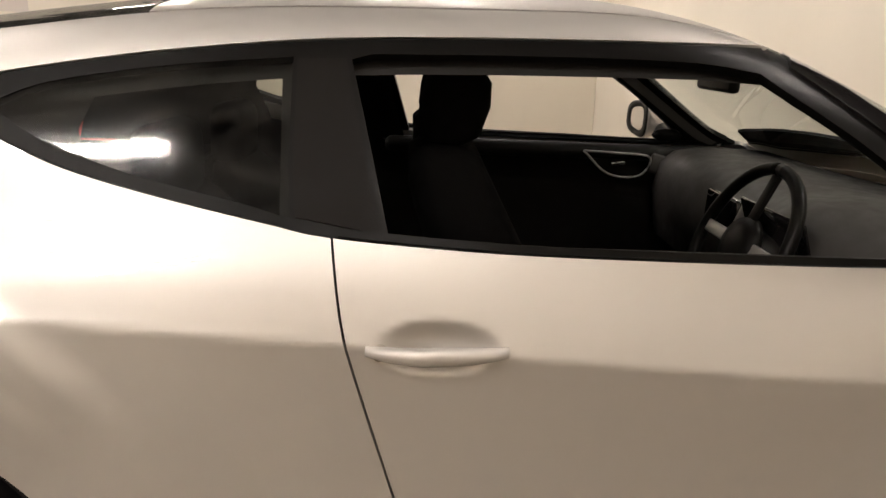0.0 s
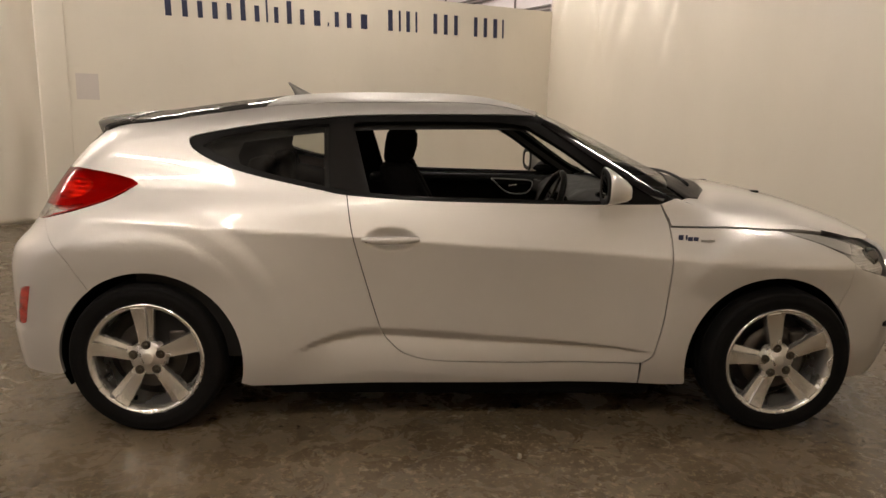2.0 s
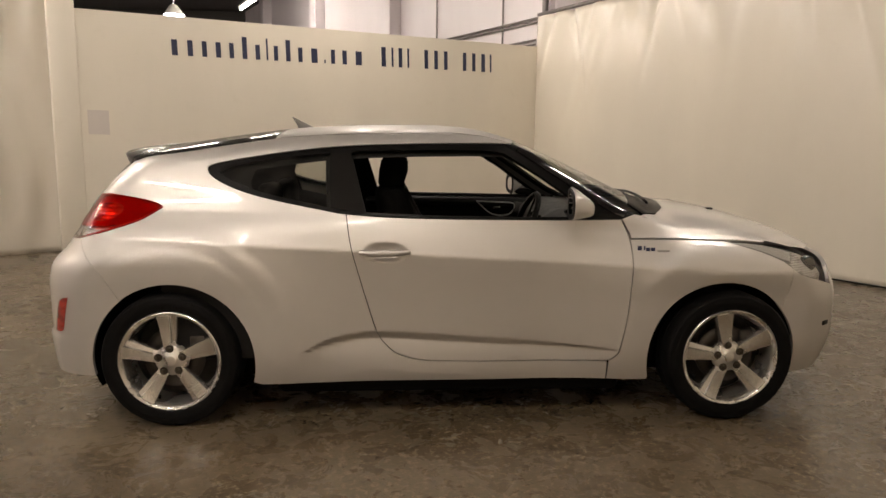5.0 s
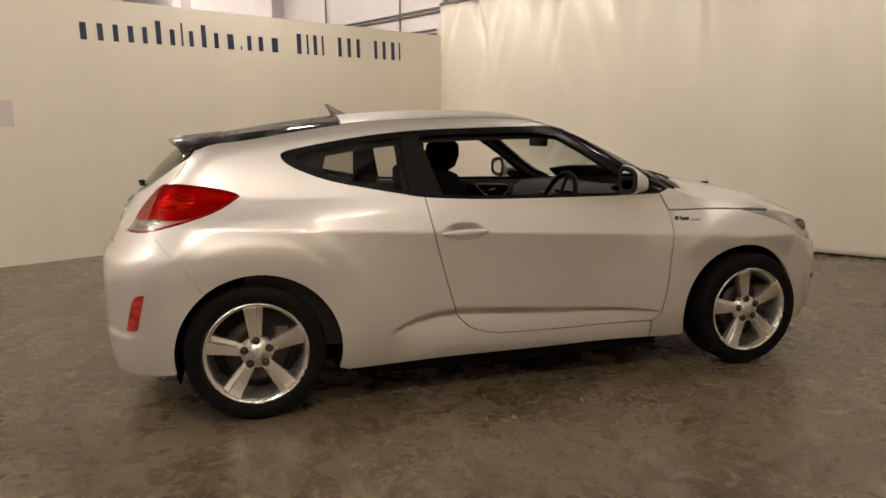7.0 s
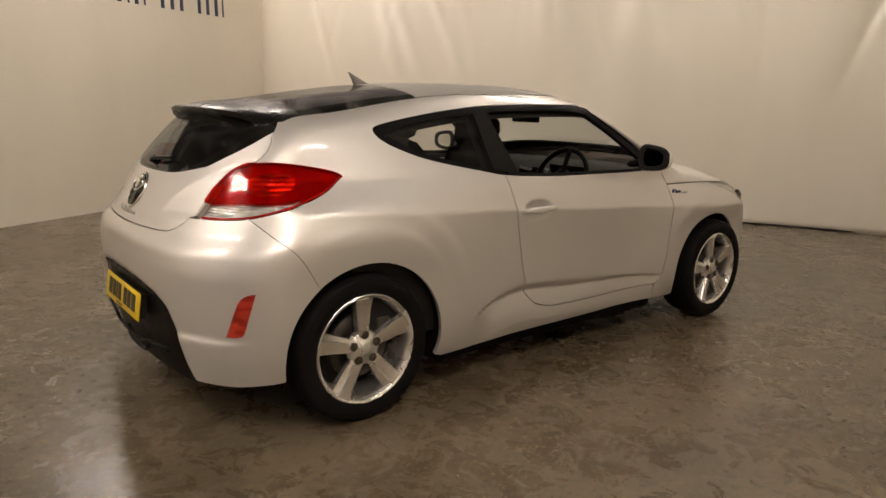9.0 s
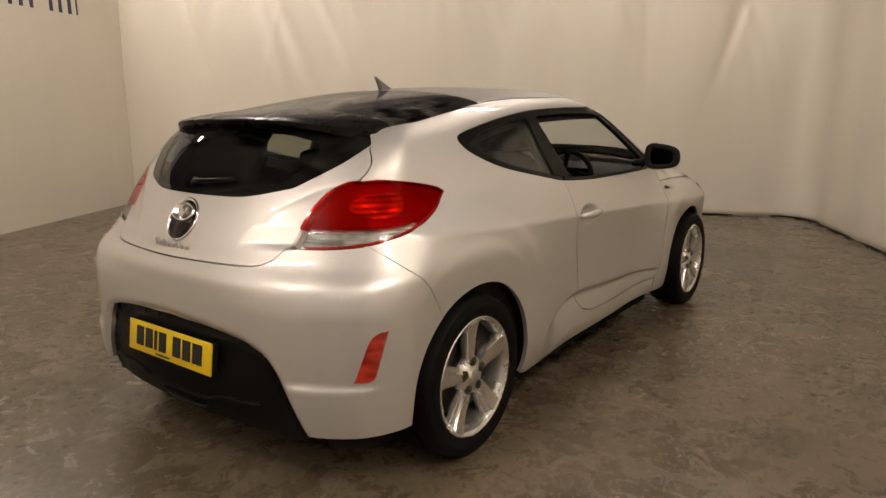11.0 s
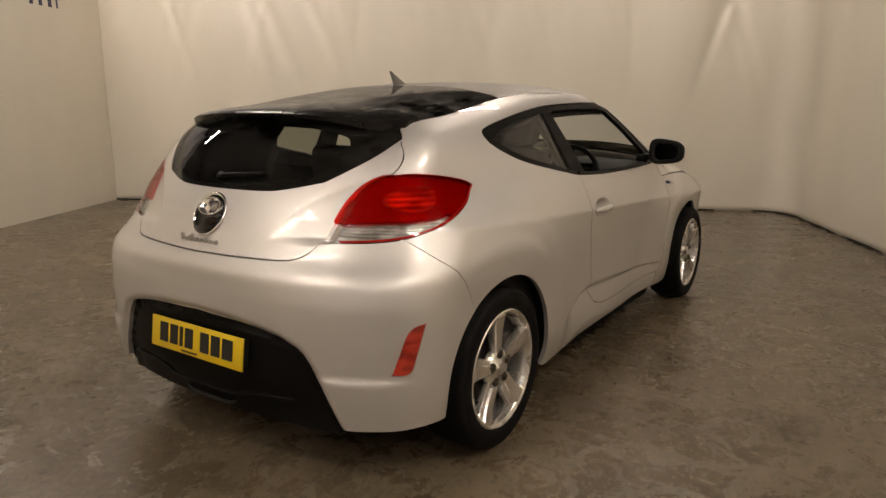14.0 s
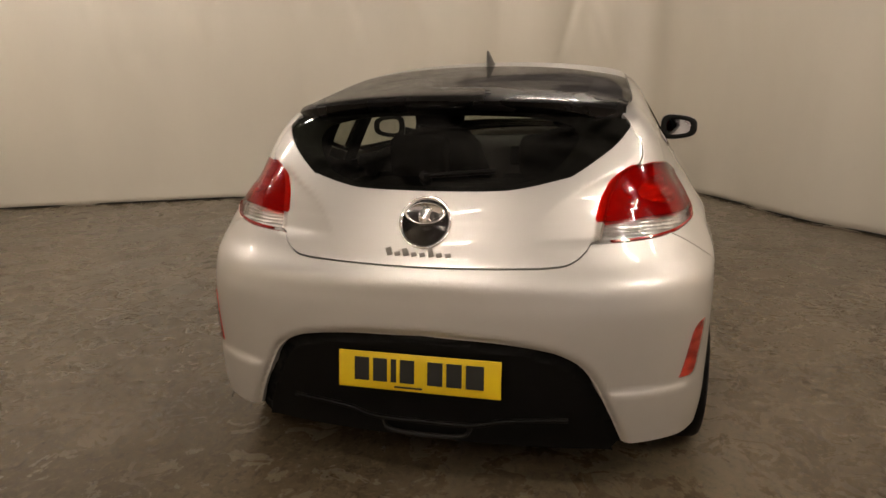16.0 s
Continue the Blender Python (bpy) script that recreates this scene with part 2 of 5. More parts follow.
# ---- mesh helpers ----
def mesh_of(name, verts, faces, smooth=True, normals=None, sharp=0):
    me = bpy.data.meshes.new(name)
    me.from_pydata([tuple(map(float, v)) for v in verts], [], [tuple(map(int, f)) for f in faces])
    me.validate()
    if smooth:
        me.polygons.foreach_set("use_smooth", [True] * len(me.polygons))
    if normals is not None:
        me.normals_split_custom_set([tuple(n) for n in normals])
    if sharp:
        me.set_sharp_from_angle(angle=radians(sharp))
    me.update()
    return me


def part(name, data, material, parent=None, label="", at=None):
    """Links a mesh, or a bmesh, as one object under a thing or a part."""
    if isinstance(data, bmesh.types.BMesh):
        bm, data = data, bpy.data.meshes.new(name)
        bm.to_mesh(data)
        bm.free()
    ob = new(name, data)
    if not data.materials:
        data.materials.append(material)
    if parent is not None:
        ob.parent = parent
    if at is not None:
        ob.matrix_basis = at
    return tagged(ob, label)


def thing(name, label, category, group="", kind="", at=None):
    ob = new(name)
    ob.empty_display_size = 0.1
    if at is not None:
        ob.matrix_basis = at
    return tagged(ob, label, category, group, kind)


def block(size, at=(0, 0, 0), bevel=0.0, segments=2, turn=(0, 0, 0), bm=None):
    bm = bm or bmesh.new()
    geo = bmesh.ops.create_cube(bm, size=1.0, matrix=pose(*at, *turn) @ Matrix.Diagonal((*size, 1)))
    if bevel:
        edges = list({e for v in geo["verts"] for e in v.link_edges})
        bmesh.ops.bevel(bm, geom=edges, offset=bevel, segments=segments, affect="EDGES", profile=0.5)
    for f in bm.faces:
        f.smooth = bevel > 0
    return bm


def lathe(profile, n=48, start=0.0, end=360.0):
    """A turned form about the y axis from (radius, y) pairs."""
    rings = n if end - start >= 360 else n + 1
    v = [(r * math.cos(radians(start + (end - start) * i / n)), y, r * math.sin(radians(start + (end - start) * i / n))) for i in range(rings) for r, y in profile]
    k = len(profile)
    f = [(i * k + j, i * k + j + 1, (i + 1) % rings * k + j + 1, (i + 1) % rings * k + j) for i in range(n) for j in range(k - 1)]
    return v, f


def loft(rings, caps=True):
    k = len(rings[0])
    v = [p for r in rings for p in r]
    f = [(i * k + j, i * k + (j + 1) % k, (i + 1) * k + (j + 1) % k, (i + 1) * k + j) for i in range(len(rings) - 1) for j in range(k)]
    if caps:
        f += [tuple(range(k))[::-1], tuple((len(rings) - 1) * k + j for j in range(k))]
    return v, f


def tube(path, radius, n=8):
    path = [Vector(p) for p in path]
    rings = []
    for i, p in enumerate(path):
        d = (path[min(i + 1, len(path) - 1)] - path[max(i - 1, 0)]).normalized()
        a = d.cross((0, 0, 1)) if abs(d.z) < 0.9 else d.cross((1, 0, 0))
        a.normalize()
        b = d.cross(a)
        r = radius(i / (len(path) - 1)) if callable(radius) else radius
        rings.append([p + r * (math.cos(q) * a + math.sin(q) * b) for q in np.linspace(0, 2 * math.pi, n, endpoint=False)])
    return loft(rings)


def rounded(points, n=8, closed=False):
    """A smooth open line through points."""
    p = np.array(points, float)
    q = np.vstack((2 * p[0] - p[1], p, 2 * p[-1] - p[-2]))
    out = []
    for i in range(len(p) - 1):
        a, b, c, d = q[i:i + 4]
        for s in np.linspace(0, 1, n, endpoint=False):
            out.append(0.5 * (2 * b + (c - a) * s + (2 * a - 5 * b + 4 * c - d) * s * s + (3 * b - a - 3 * c + d) * s ** 3))
    return np.array(out + [p[-1]])


def arc(cx, cz, r, a, b, n=24):
    t = np.radians(np.linspace(a, b, n))
    return np.stack((cx + r * np.cos(t), cz + r * np.sin(t)), -1)


def inside_of(poly, pts):
    x, y = pts[:, 0], pts[:, 1]
    a, b = poly, np.roll(poly, -1, 0)
    hit = np.zeros(len(pts), bool)
    for (x0, y0), (x1, y1) in zip(a, b):
        if y0 != y1:
            hit ^= ((y0 > y) != (y1 > y)) & (x < (x1 - x0) * (y - y0) / (y1 - y0) + x0)
    return hit


def spaced(poly, step):
    out = []
    for p, q in zip(poly, np.roll(poly, -1, 0)):
        n = max(1, int(math.ceil(np.hypot(*(q - p)) / step)))
        out += [p + (q - p) * i / n for i in range(n)]
    return np.array(out)


def narrowed(poly, gap):
    """The outline drawn in by a gap on all sides."""
    a = 0.5 * np.sum(poly[:, 0] * np.roll(poly[:, 1], -1) - np.roll(poly[:, 0], -1) * poly[:, 1])
    d = np.roll(poly, -1, 0) - np.roll(poly, 1, 0)
    n = np.stack((-d[:, 1], d[:, 0]), -1) / np.maximum(np.hypot(d[:, 0], d[:, 1]), 1e-9)[:, None]
    return poly + n * gap * np.sign(a)


# ---- car body surface ----
def spline(*keys, soft=0.0):
    """A smooth curve through (u, value) keys, straight beyond its ends; soft: how far its bends are eased."""
    u, v = np.array(keys, float).T
    d = np.diff(v) / np.diff(u)
    m = np.concatenate(([d[0]], (d[1:] + d[:-1]) / 2, [d[-1]]))
    m[1:-1][d[1:] * d[:-1] <= 0] = 0

    def f(q):
        q = np.asarray(q, float)
        i = np.clip(np.searchsorted(u, q) - 1, 0, len(u) - 2)
        h = u[i + 1] - u[i]
        s = np.clip((q - u[i]) / h, 0, 1)
        r = v[i] * (1 + 2 * s) * (1 - s) ** 2 + v[i + 1] * s * s * (3 - 2 * s) + h * (m[i] * s * (1 - s) ** 2 - m[i + 1] * s * s * (1 - s))
        return r + np.where(q < u[0], (q - u[0]) * m[0], 0) + np.where(q > u[-1], (q - u[-1]) * m[-1], 0)
    if not soft:
        return f
    grid = np.arange(u[0] - 0.6, u[-1] + 0.6, 0.002)
    w = np.exp(-0.5 * (np.arange(-3 * soft, 3 * soft + 1e-9, 0.002) / soft) ** 2)
    w /= w.sum()
    k = len(w) // 2
    table = np.convolve(np.pad(f(grid), k, mode="reflect", reflect_type="odd"), w, "valid")[:len(grid)]
    return lambda q: np.interp(q, grid, table)


def ramp(a, b, q):
    s = np.clip((q - a) / (b - a), 0, 1)
    return s * s * (3 - 2 * s)


def joined(a, b, k):
    h = np.maximum(k - np.abs(a - b), 0)
    return np.maximum(a, b) + h * h / (4 * k)


AXLE, HUB, TYRE = 1.31, 0.313, 0.313
flank = spline((0.12, 0.775), (0.20, 0.815), (0.30, 0.838), (0.42, 0.845), (0.60, 0.853), (0.74, 0.8660), (0.785, 0.8715), (0.805, 0.8740), (0.826, 0.8685), (0.86, 0.8580), (0.95, 0.825), (1.00, 0.800), (1.15, 0.716), (1.30, 0.628), (1.42, 0.555), soft=0.0025)
tail = spline((0.15, -1.972), (0.30, -2.002), (0.42, -2.014), (0.58, -2.018), (0.68, -2.016), (0.74, -2.011), (0.79, -1.976), (0.85, -1.948), (0.95, -1.893), (1.10, -1.775), (1.22, -1.655), (1.34, -1.52), soft=0.007)
nose = spline((0.15, 2.02), (0.25, 2.08), (0.42, 2.125), (0.60, 2.12), (0.72, 2.07), (0.85, 1.98))
crest = spline((-1.80, 1.235), (-1.53, 1.283), (-1.37, 1.308), (-1.09, 1.352), (-0.84, 1.385), (-0.59, 1.405), (-0.25, 1.413), (0.04, 1.406), (0.22, 1.375), (0.38, 1.323), (0.56, 1.245), (0.86, 1.105), (1.02, 1.035), (1.08, 1.018), (1.22, 1.005), (1.41, 0.985), (1.69, 0.915), (1.89, 0.838), (2.05, 0.745), (2.20, 0.62), soft=0.03)
taper = spline((0.05, 0.0), (0.15, 0.001), (0.83, 0.042), (1.10, 0.060), (1.60, 0.075), (2.0, 0.08), soft=0.08)
fold = spline((0.80, 0.27), (0.843, 0.300), (0.900, 0.337), (0.958, 0.397), (1.015, 0.500), (1.06, 0.58))
lamp_edge = spline((0.80, 0.512), (0.848, 0.516), (0.91, 0.526), (0.987, 0.545), (1.036, 0.575), (1.057, 0.61), (1.09, 0.66))
MOUTH_Y = spline((0.10, 0.662), (0.222, 0.616), (0.34, 0.568), (0.462, 0.506), (0.50, 0.470), (0.53, 0.40))
MOUTH = np.array([(float(MOUTH_Y(q)), q) for q in np.linspace(0.12, 0.53, 110)] + [(q, 0.566 - 0.036 * (q / 0.4) ** 2.2) for q in np.linspace(0.40, 0.0, 90)])
swage = spline((-0.75, 0.33), (-0.62, 0.395), (-0.50, 0.432), (-0.37, 0.446), (-0.13, 0.432), (0.26, 0.400), (0.72, 0.352), (0.85, 0.335))


def skin(x, y, z):
    """Below zero inside the car's body, zero on its outer skin."""
    y = np.abs(y)
    zz = z + (0.055 * (x + 0.4) - 0.009) * ramp(0.55, 0.75, z) * ramp(1.0, 0.9, z)
    w = flank(zz)
    w = w - taper(x)
    w = w - (0.012 + 0.036 * ramp(0.75, 0.95, z) - 0.015 * ramp(1.0, 1.15, z)) * np.maximum(-0.6 - x, 0) ** 2 / 0.56
    for s, a, rings in ((-1, 0.038, ((0.009, 0.610, 0.540), (0.005, 0.500, 0.450))), (1, 0.060, ((0.022, 0.565, 0.490),))):
        r = np.hypot(x - s * AXLE, (z - HUB) * 0.93)
        w = w + a * ramp(0.98, 0.36, r) * ramp(1.06, 0.66, z)
        for c, outer, inner in rings:
            w = w + c * ramp(outer, inner, r) * ramp(1.0, 0.86, z) * (0.2 + 0.8 * ramp(0.58, 0.80, z))
    below = swage(x) - z
    crease = 0.012 + 0.034 * ramp(-0.80, -0.38, x) * ramp(0.85, -0.15, x)
    w = w - 0.036 * ramp(0, 1, below / crease) * np.clip(1 - below / 0.20, 0, 1) * ramp(-0.74, -0.55, x) * ramp(0.80, 0.6, x)
    handle = ((x + 0.330) / 0.112) ** 2 + ((z - 0.816) / 0.050) ** 2
    w = w - 0.036 * np.clip(1 - handle, 0, 1) ** 1.7
    side = (y - w) / np.where(z > 0.97, 1.18, 1.0)
    edge_y = lamp_edge(z)
    scoop = np.clip((y - fold(z)) / np.maximum(edge_y - fold(z), 0.05), 0, 1) ** 0.7 * ramp(0.012, -0.010, y - edge_y) * ramp(0.840, 0.858, z) * ramp(1.06, 1.01, z)
    step = ramp(0.430, 0.400, z) * ramp(0.52, 0.62, y) * ramp(0.86, 0.78, y)
    lip = np.zeros(np.shape(x + y + z))
    near = np.broadcast_to((x < -1.7) & (z < 0.64) & (y < 0.70), lip.shape)
    if near.any():
        yy, zz2 = (np.broadcast_to(q, lip.shape)[near] for q in (y, z))
        d = np.sqrt(np.min((yy[:, None] - MOUTH[None, :, 0]) ** 2 + (zz2[:, None] - MOUTH[None, :, 1]) ** 2, 1))
        lip[near] = np.clip(1 - d / 0.032, 0, 1) ** 2
    rear = (tail(z) + 0.016 * scoop - 0.013 * step + 0.022 * lip + (0.13 + 0.21 * ramp(0.64, 0.92, z)) * y * y + (0.42 - 0.17 * ramp(0.64, 0.92, z)) * y ** 6 - x) / np.where(z > 0.9, 1.3, 1.0)
    front = x - nose(z) + 0.30 * y * y + 0.30 * y ** 4
    top = (z - crest(x) + 0.10 * y * y + 0.16 * y ** 4) / np.where(x > 0.3, 1.1, 1.0)
    return joined(joined(joined(side, rear, 0.075), front, 0.14), top, 0.055)


def on_skin(mode, a, b):
    """Points of the skin from two of their numbers: side (x, z), rear (y, z), front (y, z), top (x, y)."""
    a, b = np.asarray(a, float), np.asarray(b, float)
    lo, hi = {"side": (0.0, 1.1), "rear": (0.0, -2.4), "front": (0.8, 2.4), "top": (0.5, 1.6)}[mode]
    lo, hi = np.full(a.shape, lo), np.full(a.shape, hi)

    def at(q):
        return {"side": (a, q, b), "rear": (q, a, b), "front": (q, a, b), "top": (a, b, q)}[mode]
    for _ in range(34):
        mid = (lo + hi) / 2
        inside = skin(*at(mid)) < 0
        lo, hi = np.where(inside, mid, lo), np.where(inside, hi, mid)
    return np.stack(np.broadcast_arrays(*at(lo)), -1)


def skin_normal(p, e=3e-3):
    x, y, z = np.asarray(p, float).T
    n = np.stack((skin(x + e, y, z) - skin(x - e, y, z), skin(x, y + e, z) - skin(x, y - e, z), skin(x, y, z + e) - skin(x, y, z - e)), -1)
    return n / np.linalg.norm(n, axis=-1, keepdims=True)


def cleaned(poly):
    keep = np.hypot(*(poly - np.roll(poly, 1, 0)).T) > 1e-4
    return poly[keep]


def patch(outline, mode, s=-1, holes=(), step=0.024, off=0.0, edge=0.018, gap=0.0022, bare=None, ease=3e-3):
    """A piece of the body's skin inside an outline, with its rim turned inwards: points, faces and a normal for each face corner."""
    rings = [cleaned(spaced(narrowed(cleaned(np.array(outline, float)), gap), step))]
    rings += [cleaned(spaced(narrowed(cleaned(np.array(h, float)), -gap), step)) for h in holes]
    lo, hi = rings[0].min(0), rings[0].max(0)
    gx, gy = np.meshgrid(np.arange(lo[0] + step / 2, hi[0], step), np.arange(lo[1] + step / 2, hi[1], step))
    grid = np.stack((gx.ravel(), gy.ravel()), -1)
    ok = inside_of(rings[0], grid)
    for h in rings[1:]:
        ok &= ~inside_of(h, grid)
    edge_pts = np.vstack(rings)
    grid = grid[ok]
    if len(grid):
        near = np.array([np.min(np.sum((edge_pts - g) ** 2, 1)) for g in grid])
        grid = grid[near > (0.45 * step) ** 2]
    pts = np.vstack((edge_pts, grid))
    edges, base = [], 0
    for r in rings:
        edges += [(base + i, base + (i + 1) % len(r)) for i in range(len(r))]
        base += len(r)
    from mathutils.geometry import delaunay_2d_cdt
    v2, _, tris, *_ = delaunay_2d_cdt([Vector(p) for p in pts], edges, [], 0, 1e-6)
    v2 = np.array([tuple(v) for v in v2])
    tris = np.array([t for t in tris if len(t) == 3])
    mid = v2[tris].mean(1)
    ok = inside_of(rings[0], mid)
    for h in rings[1:]:
        ok &= ~inside_of(h, mid)
    tris = tris[ok]
    p = on_skin(mode, v2[:, 0], v2[:, 1])
    n = skin_normal(p, ease)
    p = p + n * off
    if mode == "side":
        p[:, 1] *= s
        n[:, 1] *= s
    tri = p[tris]
    face_n = np.cross(tri[:, 1] - tri[:, 0], tri[:, 2] - tri[:, 0])
    if np.sum(face_n * n[tris].mean(1)) < 0:
        tris = tris[:, ::-1]
    verts, faces, normals = list(p), [tuple(t) for t in tris], [n[i] for t in tris for i in t]
    if edge:
        count = {}
        for t in faces:
            for a, b in zip(t, t[1:] + t[:1]):
                count[(a, b)] = 1
        inner = {}
        for a, b in list(count):
            if (b, a) not in count and not (bare and bare(v2[a]) and bare(v2[b])):
                for q in (a, b):
                    if q not in inner:
                        inner[q] = len(verts)
                        verts.append(p[q] - n[q] * edge)
                f = (b, a, inner[a], inner[b])
                fn = np.cross(verts[f[1]] - verts[f[0]], verts[f[2]] - verts[f[0]])
                fn = fn / max(np.linalg.norm(fn), 1e-9)
                faces.append(f)
                normals += [fn] * 4
    return verts, faces, normals


def merged(*pieces):
    verts, faces, normals = [], [], []
    for v, f, n in pieces:
        k = len(verts)
        verts += v
        faces += [tuple(i + k for i in q) for q in f]
        normals += n
    return verts, faces, normals


def panel(name, material, parent, *pieces, label=""):
    v, f, n = merged(*pieces)
    return part(name, mesh_of(name, v, f, normals=n), material, parent, label)


# ---- outlines of the car's panels, metres from the middle between the axles ----
def both(half):
    """A closed outline from its right half, listed from bottom to top."""
    h = np.array(half, float)
    return np.vstack((h, (h * (-1, 1))[::-1]))


BELT = rounded([(-1.139, 1.151), (-1.089, 1.122), (-0.982, 1.080), (-0.851, 1.047), (-0.620, 1.003), (-0.50, 0.984), (-0.212, 0.968), (0.149, 0.963), (0.520, 0.960), (0.785, 0.962)])
BELT_DOOR = BELT[BELT[:, 0] > -0.507]
BELT_REAR = BELT[BELT[:, 0] < -0.513]
CANT = rounded([(-1.139, 1.151), (-1.158, 1.178), (-1.143, 1.200), (-1.048, 1.222), (-0.843, 1.257), (-0.636, 1.283), (-0.479, 1.296), (-0.267, 1.305), (0.0, 1.311), (0.266, 1.314)])
PILLAR = rounded([(0.290, 1.322), (0.410, 1.245), (0.538, 1.160), (0.666, 1.076), (0.757, 1.022), (0.850, 0.985)])
DOOR_REAR = rounded([(-0.510, 0.984), (-0.484, 0.834), (-0.428, 0.626), (-0.367, 0.428), (-0.330, 0.372), (-0.270, 0.325), (-0.157, 0.296), (0.0, 0.288)])
DOOR_LOW = np.array([(0.271, 0.283), (0.60, 0.283)])
DOOR_FRONT = rounded([(0.735, 0.289), (0.768, 0.318), (0.783, 0.356), (0.812, 0.521), (0.824, 0.730), (0.820, 0.87), (0.785, 0.962)])
ARCH_R = arc(-1.293, 0.305, 0.366, -16, 128)
ARCH_R_TAIL = arc(-1.293, 0.305, 0.366, 128, 190)
ARCH_F = arc(1.283, 0.305, 0.366, 196, 40)
ARCH_F_NOSE = arc(1.283, 0.305, 0.366, 40, -14)
SEAM_R = rounded([tuple(ARCH_R[-1]), (-1.60, 0.722), (-1.68, 0.800), (-1.735, 0.862)])
LAMP_LOW_KEYS = [(-1.80, 0.852), (-1.735, 0.862), (-1.67, 0.880), (-1.57, 0.908), (-1.444, 0.952), (-1.350, 1.008)]
LAMP_TOP = rounded([(-1.350, 1.008), (-1.386, 1.026), (-1.489, 1.047), (-1.60, 1.060), (-1.655, 1.056)])
LAMP_IN = rounded([(0.610, 1.057), (0.575, 1.036), (0.545, 0.987), (0.526, 0.910), (0.516, 0.848)])
HATCH_SIDE = rounded([(0.628, 1.066), (0.636, 1.090), (0.630, 1.125), (0.603, 1.164)])
GLASS_EDGE = rounded([(0.0, 0.992), (0.20, 0.994), (0.286, 1.002), (0.40, 1.026), (0.44, 1.040), (0.545, 1.112), (0.594, 1.166), (0.600, 1.182)])
HATCH_LOW = rounded([(0.0, 0.781), (0.25, 0.784), (0.40, 0.789), (0.450, 0.803), (0.478, 0.825), (0.494, 0.848)])


def roof_edge(x):
    return float(spline((-1.54, 0.565), (-1.30, 0.600), (-0.86, 0.582), (-0.3, 0.572), (0.29, 0.535))(x))


def curve_on(mode, pts, pick):
    p = on_skin(mode, np.array(pts)[:, 0], np.array(pts)[:, 1])
    return p[:, pick]


ROOF_X = np.linspace(-1.535, 0.285, 60)
ROOF_SIDE = np.array([(x, roof_edge(x)) for x in ROOF_X])
ROOF_SIDE_XZ = curve_on("top", ROOF_SIDE, [0, 2])
LAMP_IN_XZ = curve_on("rear", LAMP_IN, [0, 2])
LAMP_LOW = rounded([tuple(LAMP_IN_XZ[-1]), *LAMP_LOW_KEYS])
HATCH_SIDE_XZ = curve_on("rear", HATCH_SIDE, [0, 2])
CORNER_Z = np.linspace(0.240, 0.77, 20)
BUMPER_SPLIT = 0.70
CORNER_XZ = curve_on("rear", [(BUMPER_SPLIT, z) for z in CORNER_Z], [0, 2]) - (0.005, 0)

QUARTER = np.vstack((DOOR_REAR, DOOR_LOW, [(0.728, 0.285), (0.728, 0.190), (-0.90, 0.190)], ARCH_R, SEAM_R[1:],
                     LAMP_LOW[LAMP_LOW[:, 0] > -1.73], LAMP_TOP, HATCH_SIDE_XZ, ROOF_SIDE_XZ, CANT[::-1], BELT_REAR))
DOOR = np.vstack((DOOR_REAR, DOOR_LOW, DOOR_FRONT, BELT_DOOR[::-1]))
FENDER = np.vstack((DOOR_FRONT[:-6][::-1], [(0.733, 0.285), (0.733, 0.190), (0.925, 0.190)], ARCH_F,
                    [(1.590, 0.62), (1.605, 0.735)], rounded([(1.558, 0.773), (1.454, 0.815), (1.288, 0.862)]), [(1.063, 0.869), (0.826, 0.871)]))[::-1]
LAMP = np.vstack((LAMP_LOW, LAMP_TOP[1:], LAMP_IN_XZ))
BUMPER_SIDE = np.vstack((ARCH_R_TAIL, [(-1.665, 0.240)], CORNER_XZ, [tuple(LAMP_IN_XZ[-1] - (0.004, 0.004))], LAMP_LOW[LAMP_LOW[:, 0] < -1.735] - (0, 0.003), SEAM_R[::-1]))
BUMPER_LIP = rounded([(0.609, 0.240), (0.568, 0.34), (0.506, 0.462), (0.45, 0.515), (0.38, 0.540), (0.25, 0.556), (0.0, 0.566)])
BUMPER_REAR_RIGHT = np.vstack(([(0.0, 0.566)], BUMPER_LIP[::-1][1:], [(BUMPER_SPLIT, z) for z in CORNER_Z], [(0.52, 0.845), (0.500, 0.845)], (HATCH_LOW - (0, 0.0045))[::-1]))
HEADLAMP = np.vstack((rounded([(1.288, 0.862), (1.394, 0.859), (1.482, 0.850), (1.641, 0.824), (1.763, 0.769), (1.820, 0.699)]),
                      rounded([(1.800, 0.662), (1.640, 0.708), (1.558, 0.773), (1.454, 0.815), (1.30, 0.860)])))

# the window openings in the black window surround
WINDOW_DOOR = np.vstack((rounded([(-0.413, 0.972), (-0.448, 1.10), (-0.494, 1.262)]), rounded([(-0.46, 1.272), (-0.2, 1.280), (0.10, 1.282), (0.235, 1.268)]),
                         rounded([(0.27, 1.245), (0.40, 1.165), (0.55, 1.060)]), [(0.60, 1.02), (0.60, 0.969)]))
WINDOW_REAR = np.vstack((rounded([(-1.105, 1.165), (-1.00, 1.205), (-0.80, 1.240), (-0.595, 1.262)]), rounded([(-0.590, 1.10), (-0.580, 1.010)]),
                         rounded([(-0.65, 1.028), (-0.85, 1.068), (-1.00, 1.112)])))
SURROUND = np.vstack((BELT, [(0.850, 0.985)], PILLAR[::-1][1:], CANT[::-1]))

